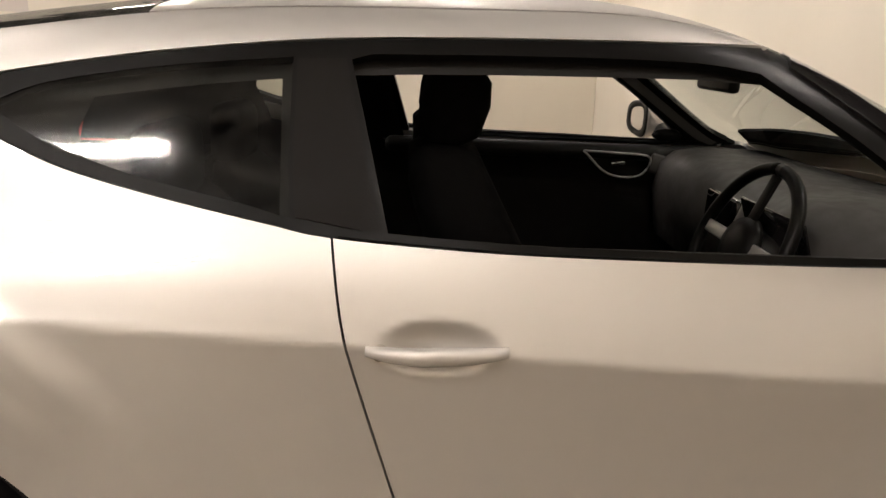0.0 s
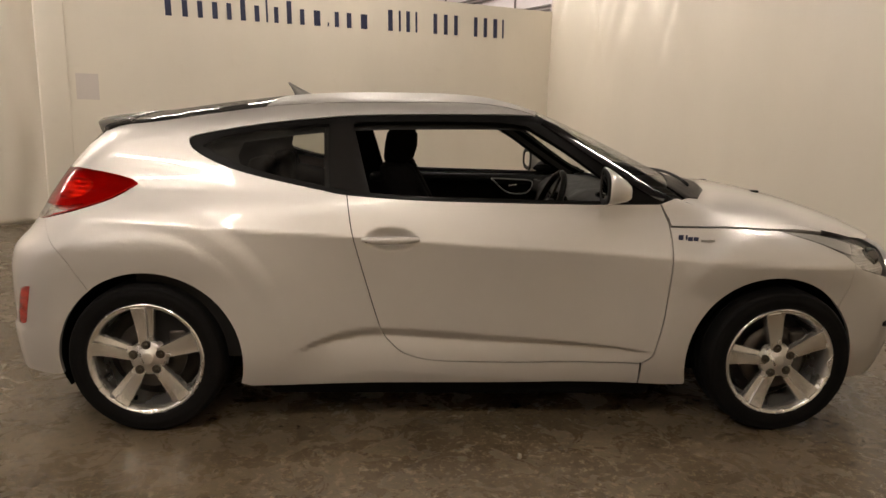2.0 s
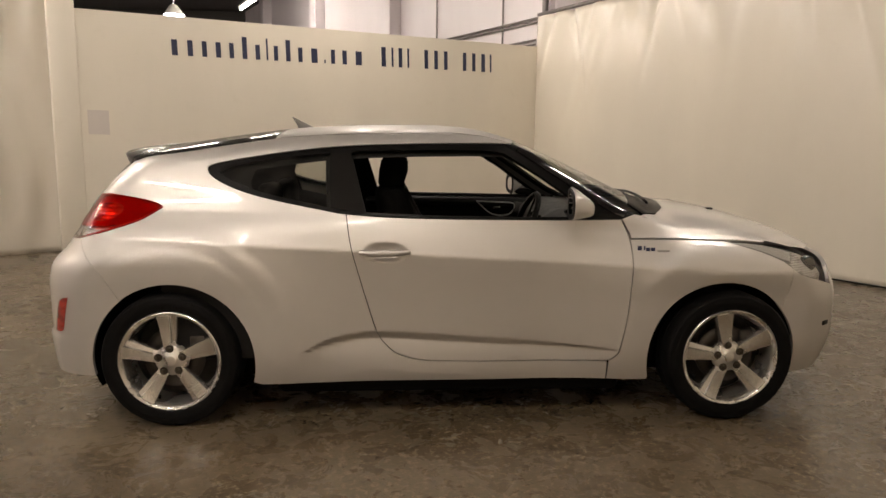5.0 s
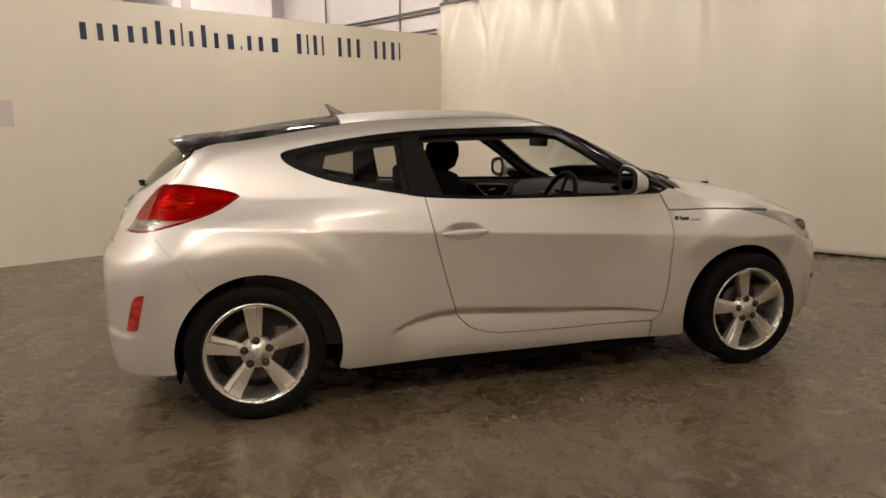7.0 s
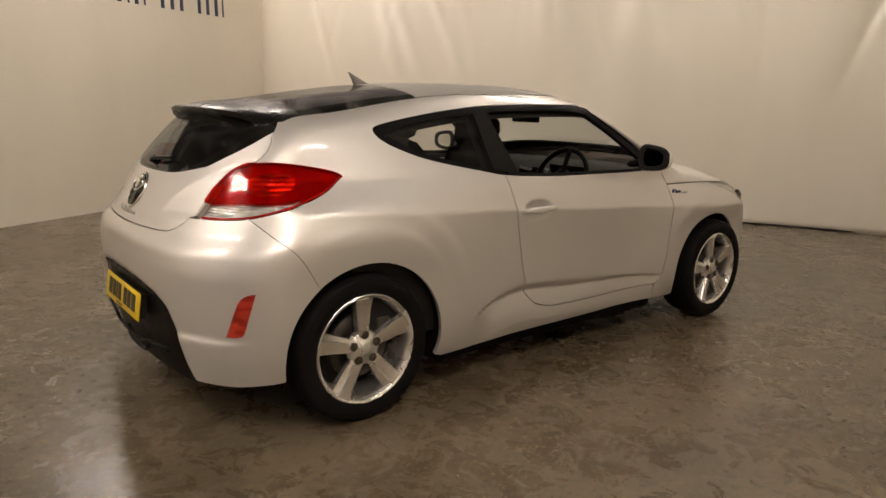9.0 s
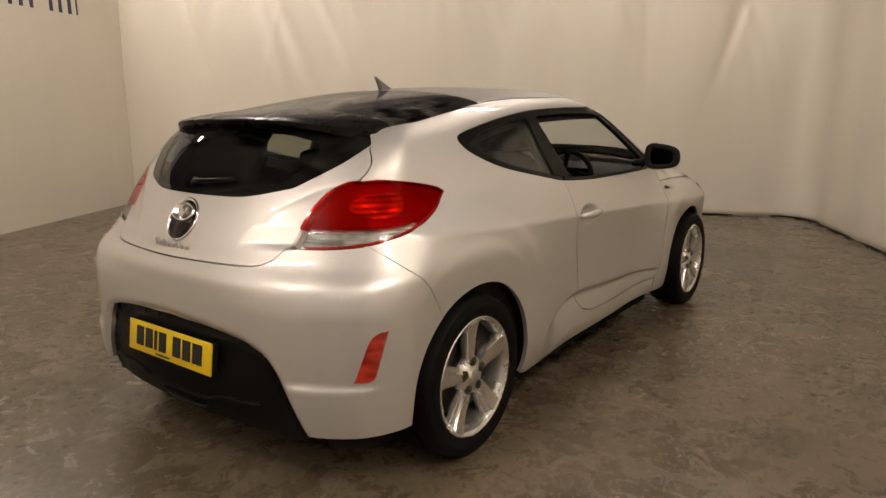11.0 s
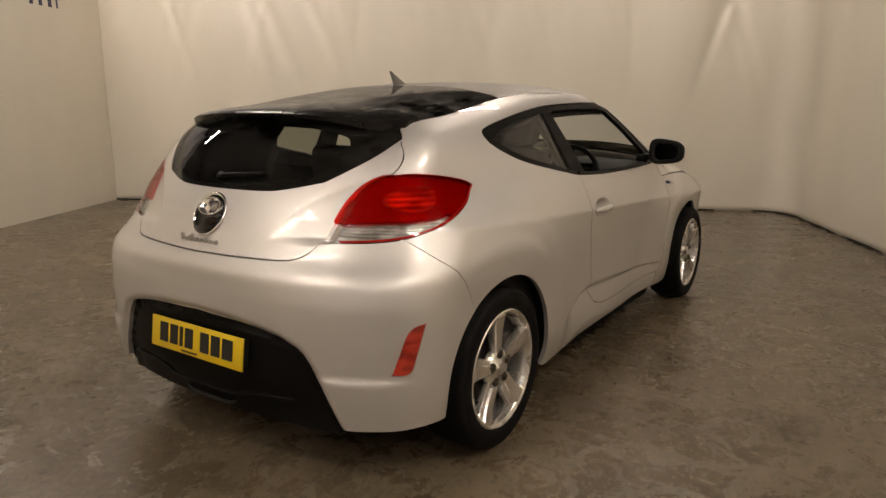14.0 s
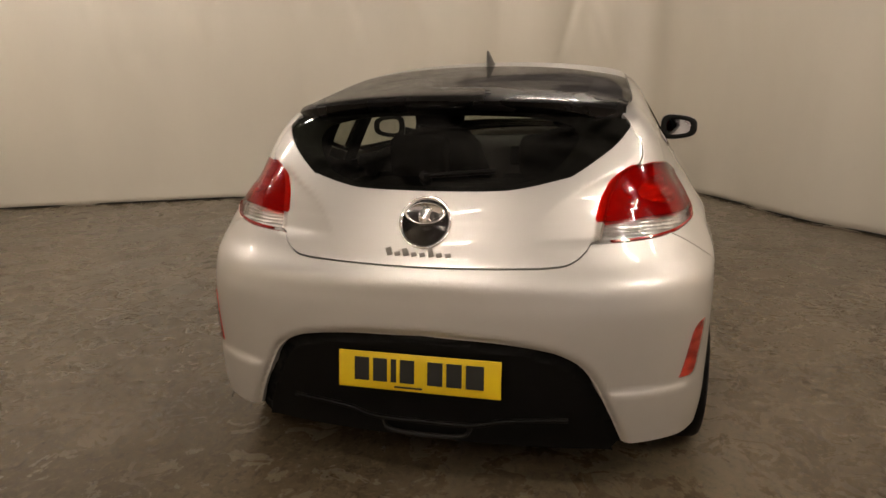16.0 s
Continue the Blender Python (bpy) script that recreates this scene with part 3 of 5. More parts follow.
# ---- the car ----
DOORS = {}
car = thing("car", "silver metallic three-door hatchback parked on concrete", "car")
for s in (-1, 1):
    panel("quarter_panel", PAINT, car, patch(QUARTER, "side", s, step=0.014))
    door = panel("door", PAINT, car, patch(DOOR, "side", s, step=0.009))
    DOORS[s] = door
    panel("front_wing", PAINT, car, patch(FENDER, "side", s))
    panel("window_surround", SATIN_BLACK, car, patch(SURROUND, "side", s, (WINDOW_DOOR, WINDOW_REAR), off=-0.003, edge=0.02, gap=0.0), label="black window surround")
    panel("pillar_cover", PILLAR_GREY, car, patch(np.array([(-0.572, 1.012), (-0.428, 0.990), (-0.460, 1.10), (-0.503, 1.262), (-0.587, 1.258), (-0.582, 1.10)]), "side", s, off=0.0008, edge=0.004, gap=0.0), label="dark grey pillar cover")
    panel("quarter_window", SIDE_GLASS, car, patch(WINDOW_REAR, "side", s, off=-0.006, edge=0.0, gap=-0.004), label="tinted quarter glass")
    headlamp = panel("headlamp", LAMP_FACE, car, patch(HEADLAMP, "side", s, off=-0.022, edge=0.0, gap=-0.003), label="clear headlamp with a silvered inner face")
    panel("lamp_bowl", LAMP_SILVER, headlamp, patch(HEADLAMP, "side", s, off=-0.012, edge=0.0, gap=0.010), label="silvered bowl")
    panel("lamp_bezel", PALE_LAMP, headlamp, patch(np.vstack((rounded([(1.32, 0.858), (1.45, 0.846), (1.56, 0.826), (1.62, 0.805)]), rounded([(1.60, 0.770), (1.55, 0.785), (1.46, 0.818), (1.34, 0.852)]))), "side", s, off=-0.003, edge=0.0, gap=0.0), label="pale bezel")
    panel("headlamp_cover", CLEAR_LENS, headlamp, patch(HEADLAMP, "side", s, edge=0.02), label="clear cover")
panel("rear_bumper", PAINT, car, patch(both(BUMPER_REAR_RIGHT), "rear", step=0.012, gap=0.0, ease=8e-3, bare=lambda q: abs(q[0]) > BUMPER_SPLIT - 0.002), *[patch(BUMPER_SIDE, "side", s, step=0.014, gap=0.0, ease=8e-3, off=-0.0003, bare=lambda q: q[0] < -1.80) for s in (-1, 1)])
HATCH_RIGHT = np.vstack((HATCH_LOW, LAMP_IN[::-1][1:], HATCH_SIDE, GLASS_EDGE[::-1]))
panel("tailgate", PAINT, car, patch(both(HATCH_RIGHT), "rear", step=0.013, gap=0.0, ease=8e-3))
panel("rear_window", REAR_GLASS, car, patch(both(np.vstack((GLASS_EDGE, [(0.594, 1.196), (0.45, 1.230), (0.25, 1.248), (0.0, 1.254)]))), "rear", off=-0.002, edge=0.004), label="dark rear window glass")
BORDER_IN = rounded([(0.0, 1.010), (0.20, 1.012), (0.28, 1.020), (0.36, 1.046), (0.41, 1.092), (0.440, 1.140), (0.425, 1.175), (0.38, 1.192), (0.25, 1.212), (0.0, 1.220)])
panel("window_border", SATIN_BLACK, car, patch(both(np.vstack((GLASS_EDGE, [(0.594, 1.196), (0.45, 1.230), (0.25, 1.248), (0.0, 1.254)]))), "rear", holes=(both(BORDER_IN),), off=-0.008, edge=0.0, gap=0.0), label="black border behind the rear glass")
panel("roof", DUSTY, car, patch(np.vstack(([(x, -roof_edge(x)) for x in np.linspace(-0.865, 0.285, 30)], [(0.315, -0.40), (0.335, 0.0), (0.315, 0.40)], [(x, roof_edge(x)) for x in np.linspace(0.285, -0.865, 30)], [(-0.845, 0.3), (-0.838, 0.0), (-0.845, -0.3)])), "top"))
panel("glass_roof", ROOF_GLASS, car, patch(np.vstack(([(x, -roof_edge(x)) for x in np.linspace(-1.53, -0.868, 20)], [(-0.848, -0.3), (-0.841, 0.0), (-0.848, 0.3)], [(x, roof_edge(x)) for x in np.linspace(-0.868, -1.53, 20)], [(-1.56, 0.4), (-1.58, 0.0), (-1.56, -0.4)])), "top"), label="black glass roof panel")
PILLAR_XY = curve_on("side", PILLAR, [0, 1])
panel("windscreen", SCREEN_GLASS, car, patch(np.vstack(([(0.338, 0.0), (0.318, 0.40)], PILLAR_XY, [(0.95, 0.66), (1.02, 0.45), (1.06, 0.20), (1.07, 0.0), (1.06, -0.20), (1.02, -0.45), (0.95, -0.66)], (PILLAR_XY * (1, -1))[::-1], [(0.318, -0.40)])), "top"), label="windscreen glass")
HOOD_HALF = [(1.165, 0.0), (1.150, 0.20), (1.09, 0.45), (0.980, 0.66), (0.885, 0.745), (1.50, 0.745), (1.64, 0.735), (1.74, 0.69), (1.84, 0.56), (1.95, 0.30), (1.985, 0.0)]
HOOD_EDGE = curve_on("top", [(x, 0.7445) for x in np.linspace(1.50, 0.870, 20)], [0, 2])
HOOD_SIDE = np.vstack(([(0.829, 0.876), (1.063, 0.874), (1.288, 0.867), (1.394, 0.864), (1.50, 0.853)], HOOD_EDGE, [(0.852, 0.984), (0.7885, 0.9635), (0.8235, 0.90)]))
panel("bonnet", PAINT, car, patch(np.vstack((HOOD_HALF, (np.array(HOOD_HALF) * (1, -1))[::-1])), "top", gap=0.0, edge=0.0), *[patch(HOOD_SIDE, "side", s, gap=0.0, off=-0.0006) for s in (-1, 1)])
NOSE_Z = np.linspace(0.215, 0.74, 16)
NOSE_XZ = curve_on("front", [(0.70, z) for z in NOSE_Z], [0, 2])
NOSE_SIDE = np.vstack((ARCH_F_NOSE, [(1.64, 0.215)], NOSE_XZ[NOSE_XZ[:, 1] < 0.66], [(1.800, 0.662), (1.640, 0.708), (1.605, 0.735), (1.590, 0.62)]))
NOSE_FRONT = both([(0.0, 0.215), (0.70, 0.215), (0.70, 0.66), (0.66, 0.72), (0.5, 0.76), (0.0, 0.775)])
panel("front_bumper", PAINT, car, patch(NOSE_FRONT, "front", gap=0.0), *[patch(NOSE_SIDE, "side", s, gap=0.0) for s in (-1, 1)])
panel("rear_valance", SATIN_BLACK, car, patch(both(np.vstack(([(0.0, 0.20)], [(0.60, 0.20)], BUMPER_LIP[1:]))), "rear", off=-0.035, edge=0.0, gap=-0.012), label="black textured rear valance")

# wheels
def wheel_mesh():
    return lathe([(0.216, -0.060), (0.214, -0.070), (0.226, -0.086), (0.2320, -0.094), (0.2325, -0.100), (0.228, -0.1035), (0.222, -0.1015), (0.213, -0.092), (0.207, -0.072), (0.205, -0.055), (0.202, -0.015), (0.195, 0.035)], 64)


def spoke_mesh():
    rings = []
    for r, w, y, t in ((0.028, 0.026, -0.080, 0.020), (0.065, 0.0275, -0.086, 0.030), (0.095, 0.0310, -0.0865, 0.034), (0.140, 0.0365, -0.0880, 0.036), (0.185, 0.0420, -0.0935, 0.036), (0.208, 0.0455, -0.0985, 0.036), (0.214, 0.0460, -0.1005, 0.036), (0.224, 0.0470, -0.0985, 0.034)):
        rings.append([(-w * 1.02, y + t, r), (-w, y + 0.006, r), (-w * 0.94, y + 0.0008, r), (-w * 0.40, y, r), (w * 0.28, y + 0.0008, r), (w * 0.40, y + 0.009, r), (w * 0.93, y + 0.013, r), (w, y + 0.018, r), (w * 1.02, y + t, r)])
    return loft(rings)


def tyre_mesh():
    return lathe([(0.214, 0.075), (0.222, 0.095), (0.245, 0.106), (0.280, 0.108), (0.300, 0.100), (0.309, 0.084), (0.313, 0.055), (0.3135, 0.03), (0.309, 0.029), (0.309, 0.024), (0.3135, 0.023), (0.3138, 0.0), (0.3135, -0.023), (0.309, -0.024), (0.309, -0.029), (0.3135, -0.03), (0.313, -0.055), (0.309, -0.084), (0.300, -0.100), (0.292, -0.1045), (0.288, -0.1035), (0.280, -0.1085), (0.262, -0.1085), (0.258, -0.107), (0.245, -0.1065), (0.229, -0.099), (0.222, -0.088)], 72)


WHEEL, SPOKE, TYRE_MESH = mesh_of("wheel", *wheel_mesh(), sharp=40), mesh_of("spoke", *spoke_mesh(), sharp=28), mesh_of("tyre", *tyre_mesh(), sharp=50)
HUB_CAP = mesh_of("hub_cap", *lathe([(0.0, -0.0900), (0.023, -0.0896), (0.0265, -0.0880), (0.028, -0.0850), (0.060, -0.0825), (0.072, -0.074), (0.076, -0.050)], 40))
NUT_MESH = mesh_of("wheel_nut", *lathe([(0.0, -0.0945), (0.007, -0.0945), (0.0095, -0.0925), (0.0098, -0.0868), (0.0170, -0.0880), (0.0185, -0.0865), (0.0185, -0.078)], 18), sharp=40)
# Deep part of the barrel, darker than the silver part near the lip.
BARREL = mesh_of("barrel", *lathe([(0.1945, 0.030), (0.188, 0.056), (0.150, 0.070), (0.05, 0.072)], 48))
BARREL.materials.append(BARREL_GREY)
DISC = mesh_of("brake_disc", *lathe([(0.06, 0.0), (0.07, -0.012), (0.138, -0.012), (0.140, 0.0), (0.138, 0.012), (0.07, 0.012)], 48))
CALIPER = block((0.07, 0.06, 0.11), (0.115, 0.0, 0.05), 0.012)
CAL = bpy.data.meshes.new("brake_caliper")
CALIPER.to_mesh(CAL)
for me, mat in ((WHEEL, ALLOY), (SPOKE, ALLOY), (TYRE_MESH, RUBBER), (HUB_CAP, ALLOY), (NUT_MESH, NUT), (DISC, STEEL), (CAL, STEEL)):
    me.materials.append(mat)
for x in (-AXLE, AXLE):
    for s in (-1, 1):
        m = pose(x, 0.785 * s, HUB, 0, -(2 if x < 0 else 9), 0 if s < 0 else 180)
        wheel = part("wheel", WHEEL, ALLOY, car, "five-spoke silver alloy wheel", m)
        part("tyre", TYRE_MESH, RUBBER, wheel, "black rubber tyre")
        part("barrel", BARREL, BARREL_GREY, wheel, "dark inner barrel")
        part("hub_cap", HUB_CAP, ALLOY, wheel)
        part("tyre_valve", mesh_of("tyre_valve", *tube([(-0.170, -0.050, -0.070), (-0.176, -0.088, -0.073)], 0.0055)), RUBBER, wheel, "black valve stem")
        part("brake_disc", DISC, STEEL, wheel, at=pose(0, -0.02, 0))
        part("brake_caliper", CAL, STEEL, wheel, at=pose(0, -0.02, 0, 0, 0, 0))
        for i in range(5):
            part("spoke", SPOKE, ALLOY, wheel, at=pose(0, 0, 0, 0, 72 * i, 0))
            part("wheel_nut", NUT_MESH, NUT, wheel, at=pose(0.057 * math.sin(radians(72 * i)), 0, 0.057 * math.cos(radians(72 * i))))
        v, f = lathe([(0.372, 0.0), (0.372, -0.30), (0.02, -0.30)], 44, -20, 200)
        c = -1.293 if x < 0 else 1.283
        out = []
        for px, py, pz in v:
            lip = float(on_skin("side", np.array([px + c]), np.array([pz + 0.305]))[0][1]) - 0.012
            out.append((px + c, s * (lip if py == 0.0 else 0.50), pz + 0.305))
        part("arch_liner", mesh_of("arch_liner", out, f), ARCH_BLACK, car)
# Floorpan made lower and wider than real, to deepen the dark below the sills.
part("underbody_shade_block", block((1.66, 1.54, 0.225), (-0.02, 0, 0.227), 0.03, bm=block((3.3, 1.10, 0.19), (-0.02, 0, 0.242), 0.03)), ARCH_BLACK, car)

# spoiler
def top_line(x, y):
    return float(crest(x)) - 0.10 * y * y - 0.16 * y ** 4


rings = []
for y in np.linspace(-0.582, 0.582, 49):
    k = abs(y) / 0.582
    tip = -1.690 + 0.17 * (0.55 * k * k + 0.45 * k ** 6)
    root = -1.42 - 0.02 * k
    drop = 0.022 * k * k + 0.026 * k ** 6
    zt = top_line(tip, y) + 0.014 - 0.35 * drop
    zr = float(on_skin("top", np.array([root]), np.array([abs(y)]))[0][2]) + 0.003
    low = zt - 0.018 - 0.85 * drop
    xs = (root, root * 0.6 + tip * 0.4, root * 0.25 + tip * 0.75, tip + 0.012, tip, tip + 0.008, tip + 0.05, root)
    zs = (zr, zr * 0.6 + zt * 0.4 + 0.003, zr * 0.25 + zt * 0.75 + 0.002, zt, zt - 0.008, low, low - 0.022, zr - 0.05)
    rings.append([(a, y, b) for a, b in zip(xs, zs)])
part("spoiler", mesh_of("spoiler", *loft(rings), sharp=24), SPOILER, car, "gloss black roof spoiler")


# ---- the car's lamps, fittings and cabin ----
SPLIT_X = float(np.interp(0.905, LAMP_IN_XZ[::-1, 1], LAMP_IN_XZ[::-1, 0]))
SPLIT = rounded([(SPLIT_X, 0.905), (-1.74, 0.914), (-1.612, 0.920), (-1.548, 0.932)])
LAMP_RED = np.vstack((SPLIT, [(-1.535, 0.922)], LAMP_LOW[LAMP_LOW[:, 0] > -1.53], LAMP_TOP[1:], LAMP_IN_XZ[LAMP_IN_XZ[:, 1] > 0.908]))
LAMP_CLEAR = np.vstack((LAMP_LOW[(LAMP_LOW[:, 0] < -1.53)], [(-1.548, 0.926)], SPLIT[::-1][1:], LAMP_IN_XZ[(LAMP_IN_XZ[:, 1] < 0.902) & (LAMP_IN_XZ[:, 1] > 0.852)]))
for s in (-1, 1):
    lamp_body = panel("tail_lamp", RED_BASE, car, patch(LAMP, "side", s, off=-0.03, edge=0.0, gap=-0.012), label="red and clear tail lamp")
    panel("upper_reflector", RED_BASE, lamp_body, patch(LAMP_RED, "side", s, step=0.02, off=-0.016, edge=0.0, gap=-0.010), label="deep red lamp backing")
    panel("bulb_bowl", BULB_BOWL, lamp_body, patch(np.array([(-1.630 + 0.085 * math.cos(a) + 0.03 * math.sin(a), 0.988 + 0.042 * math.sin(a)) for a in np.linspace(0, 2 * math.pi, 28, endpoint=False)]), "side", s, step=0.012, off=-0.012, edge=0.0, gap=0.0), label="silvered reflector bowl")
    panel("lamp_strip", BULB_BOWL, lamp_body, patch(np.array([(-1.870, 0.918), (-1.80, 0.921), (-1.80, 0.940), (-1.858, 0.940)]), "side", s, step=0.012, off=-0.010, edge=0.004, gap=0.0), label="silvered strip")
    panel("lower_reflector", LAMP_SILVER, lamp_body, patch(LAMP_CLEAR, "side", s, step=0.02, off=-0.015, edge=0.0, gap=0.0005), label="silvered reflector bowl")
    panel("red_lens", RED_LENS, lamp_body, patch(LAMP_RED, "side", s, step=0.016, off=0.002, edge=0.016, gap=-0.003, ease=0.09), label="glossy red lens")
    panel("clear_lens", CLEAR_LENS, lamp_body, patch(LAMP_CLEAR, "side", s, step=0.016, off=0.002, edge=0.016, gap=0.0, ease=0.09), label="clear reversing lens")
    panel("lamp_seal", RED_PLASTIC, lamp_body, patch(np.vstack((LAMP_LOW[2:], (LAMP_LOW[2:] + (0, 0.006))[::-1])), "side", s, step=0.02, off=0.003, edge=0.01, gap=0.0), label="dark red lamp rim")
    REFL = rounded([(-1.757, 0.606), (-1.790, 0.600), (-1.815, 0.576), (-1.835, 0.51), (-1.852, 0.436)]), rounded([(-1.820, 0.434), (-1.798, 0.448), (-1.782, 0.510), (-1.759, 0.600)])
    rr = panel("rear_reflector", REFLEX_RED, car, patch(np.vstack(REFL), "side", s, step=0.02, off=0.002, edge=0.01, gap=0.003), label="red bumper reflector")
    panel("reflector_lens", CLEAR_LENS, rr, patch(np.vstack(REFL), "side", s, step=0.02, off=0.006, edge=0.012), label="glossy lens")
    # door handle and lock
    rings = []
    for k in np.linspace(0, 1, 15):
        x = -0.448 + 0.232 * k
        out = 0.030 * math.sin(math.pi * min(1, max(0, (k * 0.94 + 0.03)))) ** 0.6
        h = 0.0165 * math.sin(math.pi * (0.08 + 0.84 * k)) ** 0.5
        yb = float(on_skin("side", np.array([-0.45 if k < 0.5 else -0.215]), np.array([0.816]))[0][1]) + out - 0.006
        rings.append([(x, s * (yb + 0.012 * math.cos(a)), 0.8145 + 0.003 * k + h * math.sin(a)) for a in np.linspace(0, 2 * math.pi, 12, endpoint=False)])
    hd = part("door_handle", mesh_of("door_handle", *loft(rings)), PAINT, DOORS[s], "silver pull handle")
    if s < 0:
        part("key_lock", mesh_of("key_lock", *[q if i else [(x - 0.425, -0.893 + y, z + 0.8135) for x, y, z in q] for i, q in enumerate(lathe([(0.0, -0.004), (0.009, -0.004), (0.011, 0.0), (0.011, 0.02)], 20))]), CHROME, DOORS[s], "round key lock")
    # door mirror
    rings = []
    for k, (w, h, c, dx) in enumerate(((0.006, 0.010, 0.0, 0.050), (0.040, 0.040, 0.0, 0.045), (0.070, 0.054, 0.0, 0.034), (0.096, 0.066, 0.0, 0.010), (0.105, 0.073, 0.0, -0.016), (0.105, 0.072, 0.0, -0.028), (0.100, 0.067, 0.0, -0.031), (0.098, 0.065, 0.0, -0.024))):
        ring = []
        for a in np.linspace(0, 2 * math.pi, 28, endpoint=False):
            ca, sa = math.cos(a), math.sin(a)
            e = 0.62
            yy = w * math.copysign(abs(ca) ** e, ca)
            zz = h * math.copysign(abs(sa) ** e, sa) * (1 - 0.18 * yy / 0.106)
            ring.append((0.535 + (1.75 if dx > 0 else 0.6) * dx - 0.10 * (yy + 0.1) * 0.9, s * (0.915 + yy), 1.042 + zz * (1 - 6 * max(dx, 0)) - 0.4 * max(dx, 0)))
        rings.append(ring)
    mir = part("door_mirror", mesh_of("door_mirror", *loft(rings)), PAINT, car, "silver door mirror with black base")
    part("mirror_glass", mesh_of("mirror_glass", [(rings[-2][i][0] * 0.7 + 0.3 * (0.535 - 0.0186 - 0.009) - 0.0022, 0.915 * s + (p[1] - 0.915 * s) * 0.70, 1.042 + (p[2] - 1.042) * 0.68) for i, p in enumerate(rings[-1])], [tuple(range(28))], smooth=False), MIRROR, mir, "mirror glass")
    bez = [[(rings[-2][i][0] - 0.003, 0.915 * s + (p[1] - 0.915 * s) * f, 1.042 + (p[2] - 1.042) * f) for i, p in enumerate(rings[-2])] for f in (1.035, 0.66)]
    part("mirror_bezel", mesh_of("mirror_bezel", *loft([[(q[0] + 0.012, q[1], q[2]) for q in bez[0]], bez[0], bez[1], [(q[0] + 0.012, q[1], q[2]) for q in bez[1]]], caps=False)), TRIM_BLACK, mir, "black bezel")
    rings = []
    for k in np.linspace(0, 1, 8):
        y = 0.735 + 0.10 * k
        rings.append([(0.575 + 0.02 * k + (0.060 - 0.025 * k) * math.cos(a), s * y, 0.995 + 0.015 * k + (0.022 + 0.002 * k) * math.sin(a)) for a in np.linspace(0, 2 * math.pi, 14, endpoint=False)])
    part("mirror_stalk", mesh_of("mirror_stalk", *loft(rings)), SATIN_BLACK, mir, "black stalk")
    panel("pillar_strip", GLOSS_BLACK, car, patch(np.vstack((PILLAR[2:-3], (PILLAR[2:-3] - (0.022, 0.026))[::-1])), "side", s, step=0.012, off=0.003, edge=0.006, gap=0.0), label="gloss black pillar strip")
    # inner door panel, rails and belt strip
    panel("belt_strip", SATIN_BLACK, DOORS[s], patch(np.vstack((BELT_DOOR + (0, 0.001), (BELT_DOOR + (0, 0.013))[::-1])), "side", s, step=0.02, off=0.006, edge=0.012, gap=0.0), label="black belt strip")
    card = panel("door_card", CABIN, DOORS[s], patch(np.array([(-1.35, 0.30), (0.95, 0.30), (0.95, 0.93), (0.75, 0.955), (0.2, 0.955), (-0.5, 0.96), (-0.8, 1.0), (-1.08, 1.06), (-1.35, 1.10)]), "side", s, step=0.05, off=-0.055, edge=0.0), label="black inner door trim")
    part("door_pad", block((1.25, 0.07, 0.06), (0.12, 0.735 * s, 0.925), 0.028, 3), CABIN, DOORS[s])
    panel("rear_trim", CABIN, car, patch(np.array([(-1.66, 0.93), (-0.92, 0.93), (-0.94, 1.06), (-0.97, 1.15), (-0.93, 1.262), (-1.15, 1.222), (-1.40, 1.185), (-1.52, 1.155)]), "side", s, step=0.03, off=-0.055, edge=0.0, gap=0.0), label="black inner quarter trim")
    panel("pillar_trim", CABIN, car, patch(np.array([(-0.60, 0.95), (-0.43, 0.95), (-0.47, 1.10), (-0.50, 1.28), (-0.62, 1.265)]), "side", s, step=0.03, off=-0.04, edge=0.0, gap=0.0), label="black inner pillar trim")
    panel("cant_trim", CABIN, car, patch(np.vstack((CANT[CANT[:, 1] > 1.215] - (0, 0.045), [(0.30, 1.262), (0.30, 1.31)], (CANT[CANT[:, 1] > 1.215] + (0, 0.02))[::-1])), "side", s, step=0.03, off=-0.035, edge=0.0, gap=0.0), label="dark roof rail trim")
for s in (-1, 1):
    loop = rounded([(0.25, 0.690 * s, 0.930), (0.38, 0.690 * s, 0.926), (0.505, 0.690 * s, 0.914), (0.47, 0.690 * s, 0.842), (0.35, 0.690 * s, 0.846), (0.25, 0.690 * s, 0.930)], 5)
    pull = part("pull_handle", mesh_of("pull_handle", *tube(loop, 0.0045)), GREY_TRIM, DOORS[s], "silver rim of the inner door pull")
    part("door_release", block((0.055, 0.012, 0.016), (0.385, 0.688 * s, 0.888), 0.004, turn=(0, -8, 0)), CHROME, pull, "chrome release lever")
    part("door_switches", block((0.14, 0.016, 0.075), (0.575, 0.694 * s, 0.880), 0.01, turn=(0, 14, 0)), DASH_GREY, pull, "grey switch panel")
    panel("screen_pillar_trim", DASH_GREY, car, patch(np.vstack((PILLAR[1:-5] - (0.012, 0.014), (PILLAR[1:-5] - (0.034, 0.040))[::-1])), "side", s, step=0.02, off=-0.030, edge=0.0, gap=0.0), label="grey inner pillar trim")
panel("headliner", plain("grey_headliner", (0.07, 0.065, 0.06), 0.9, grain=300.0), car, patch(np.array([(-0.84, -0.53), (0.28, -0.50), (0.28, 0.50), (-0.84, 0.53)]), "top", step=0.06, off=-0.035, edge=0.0))
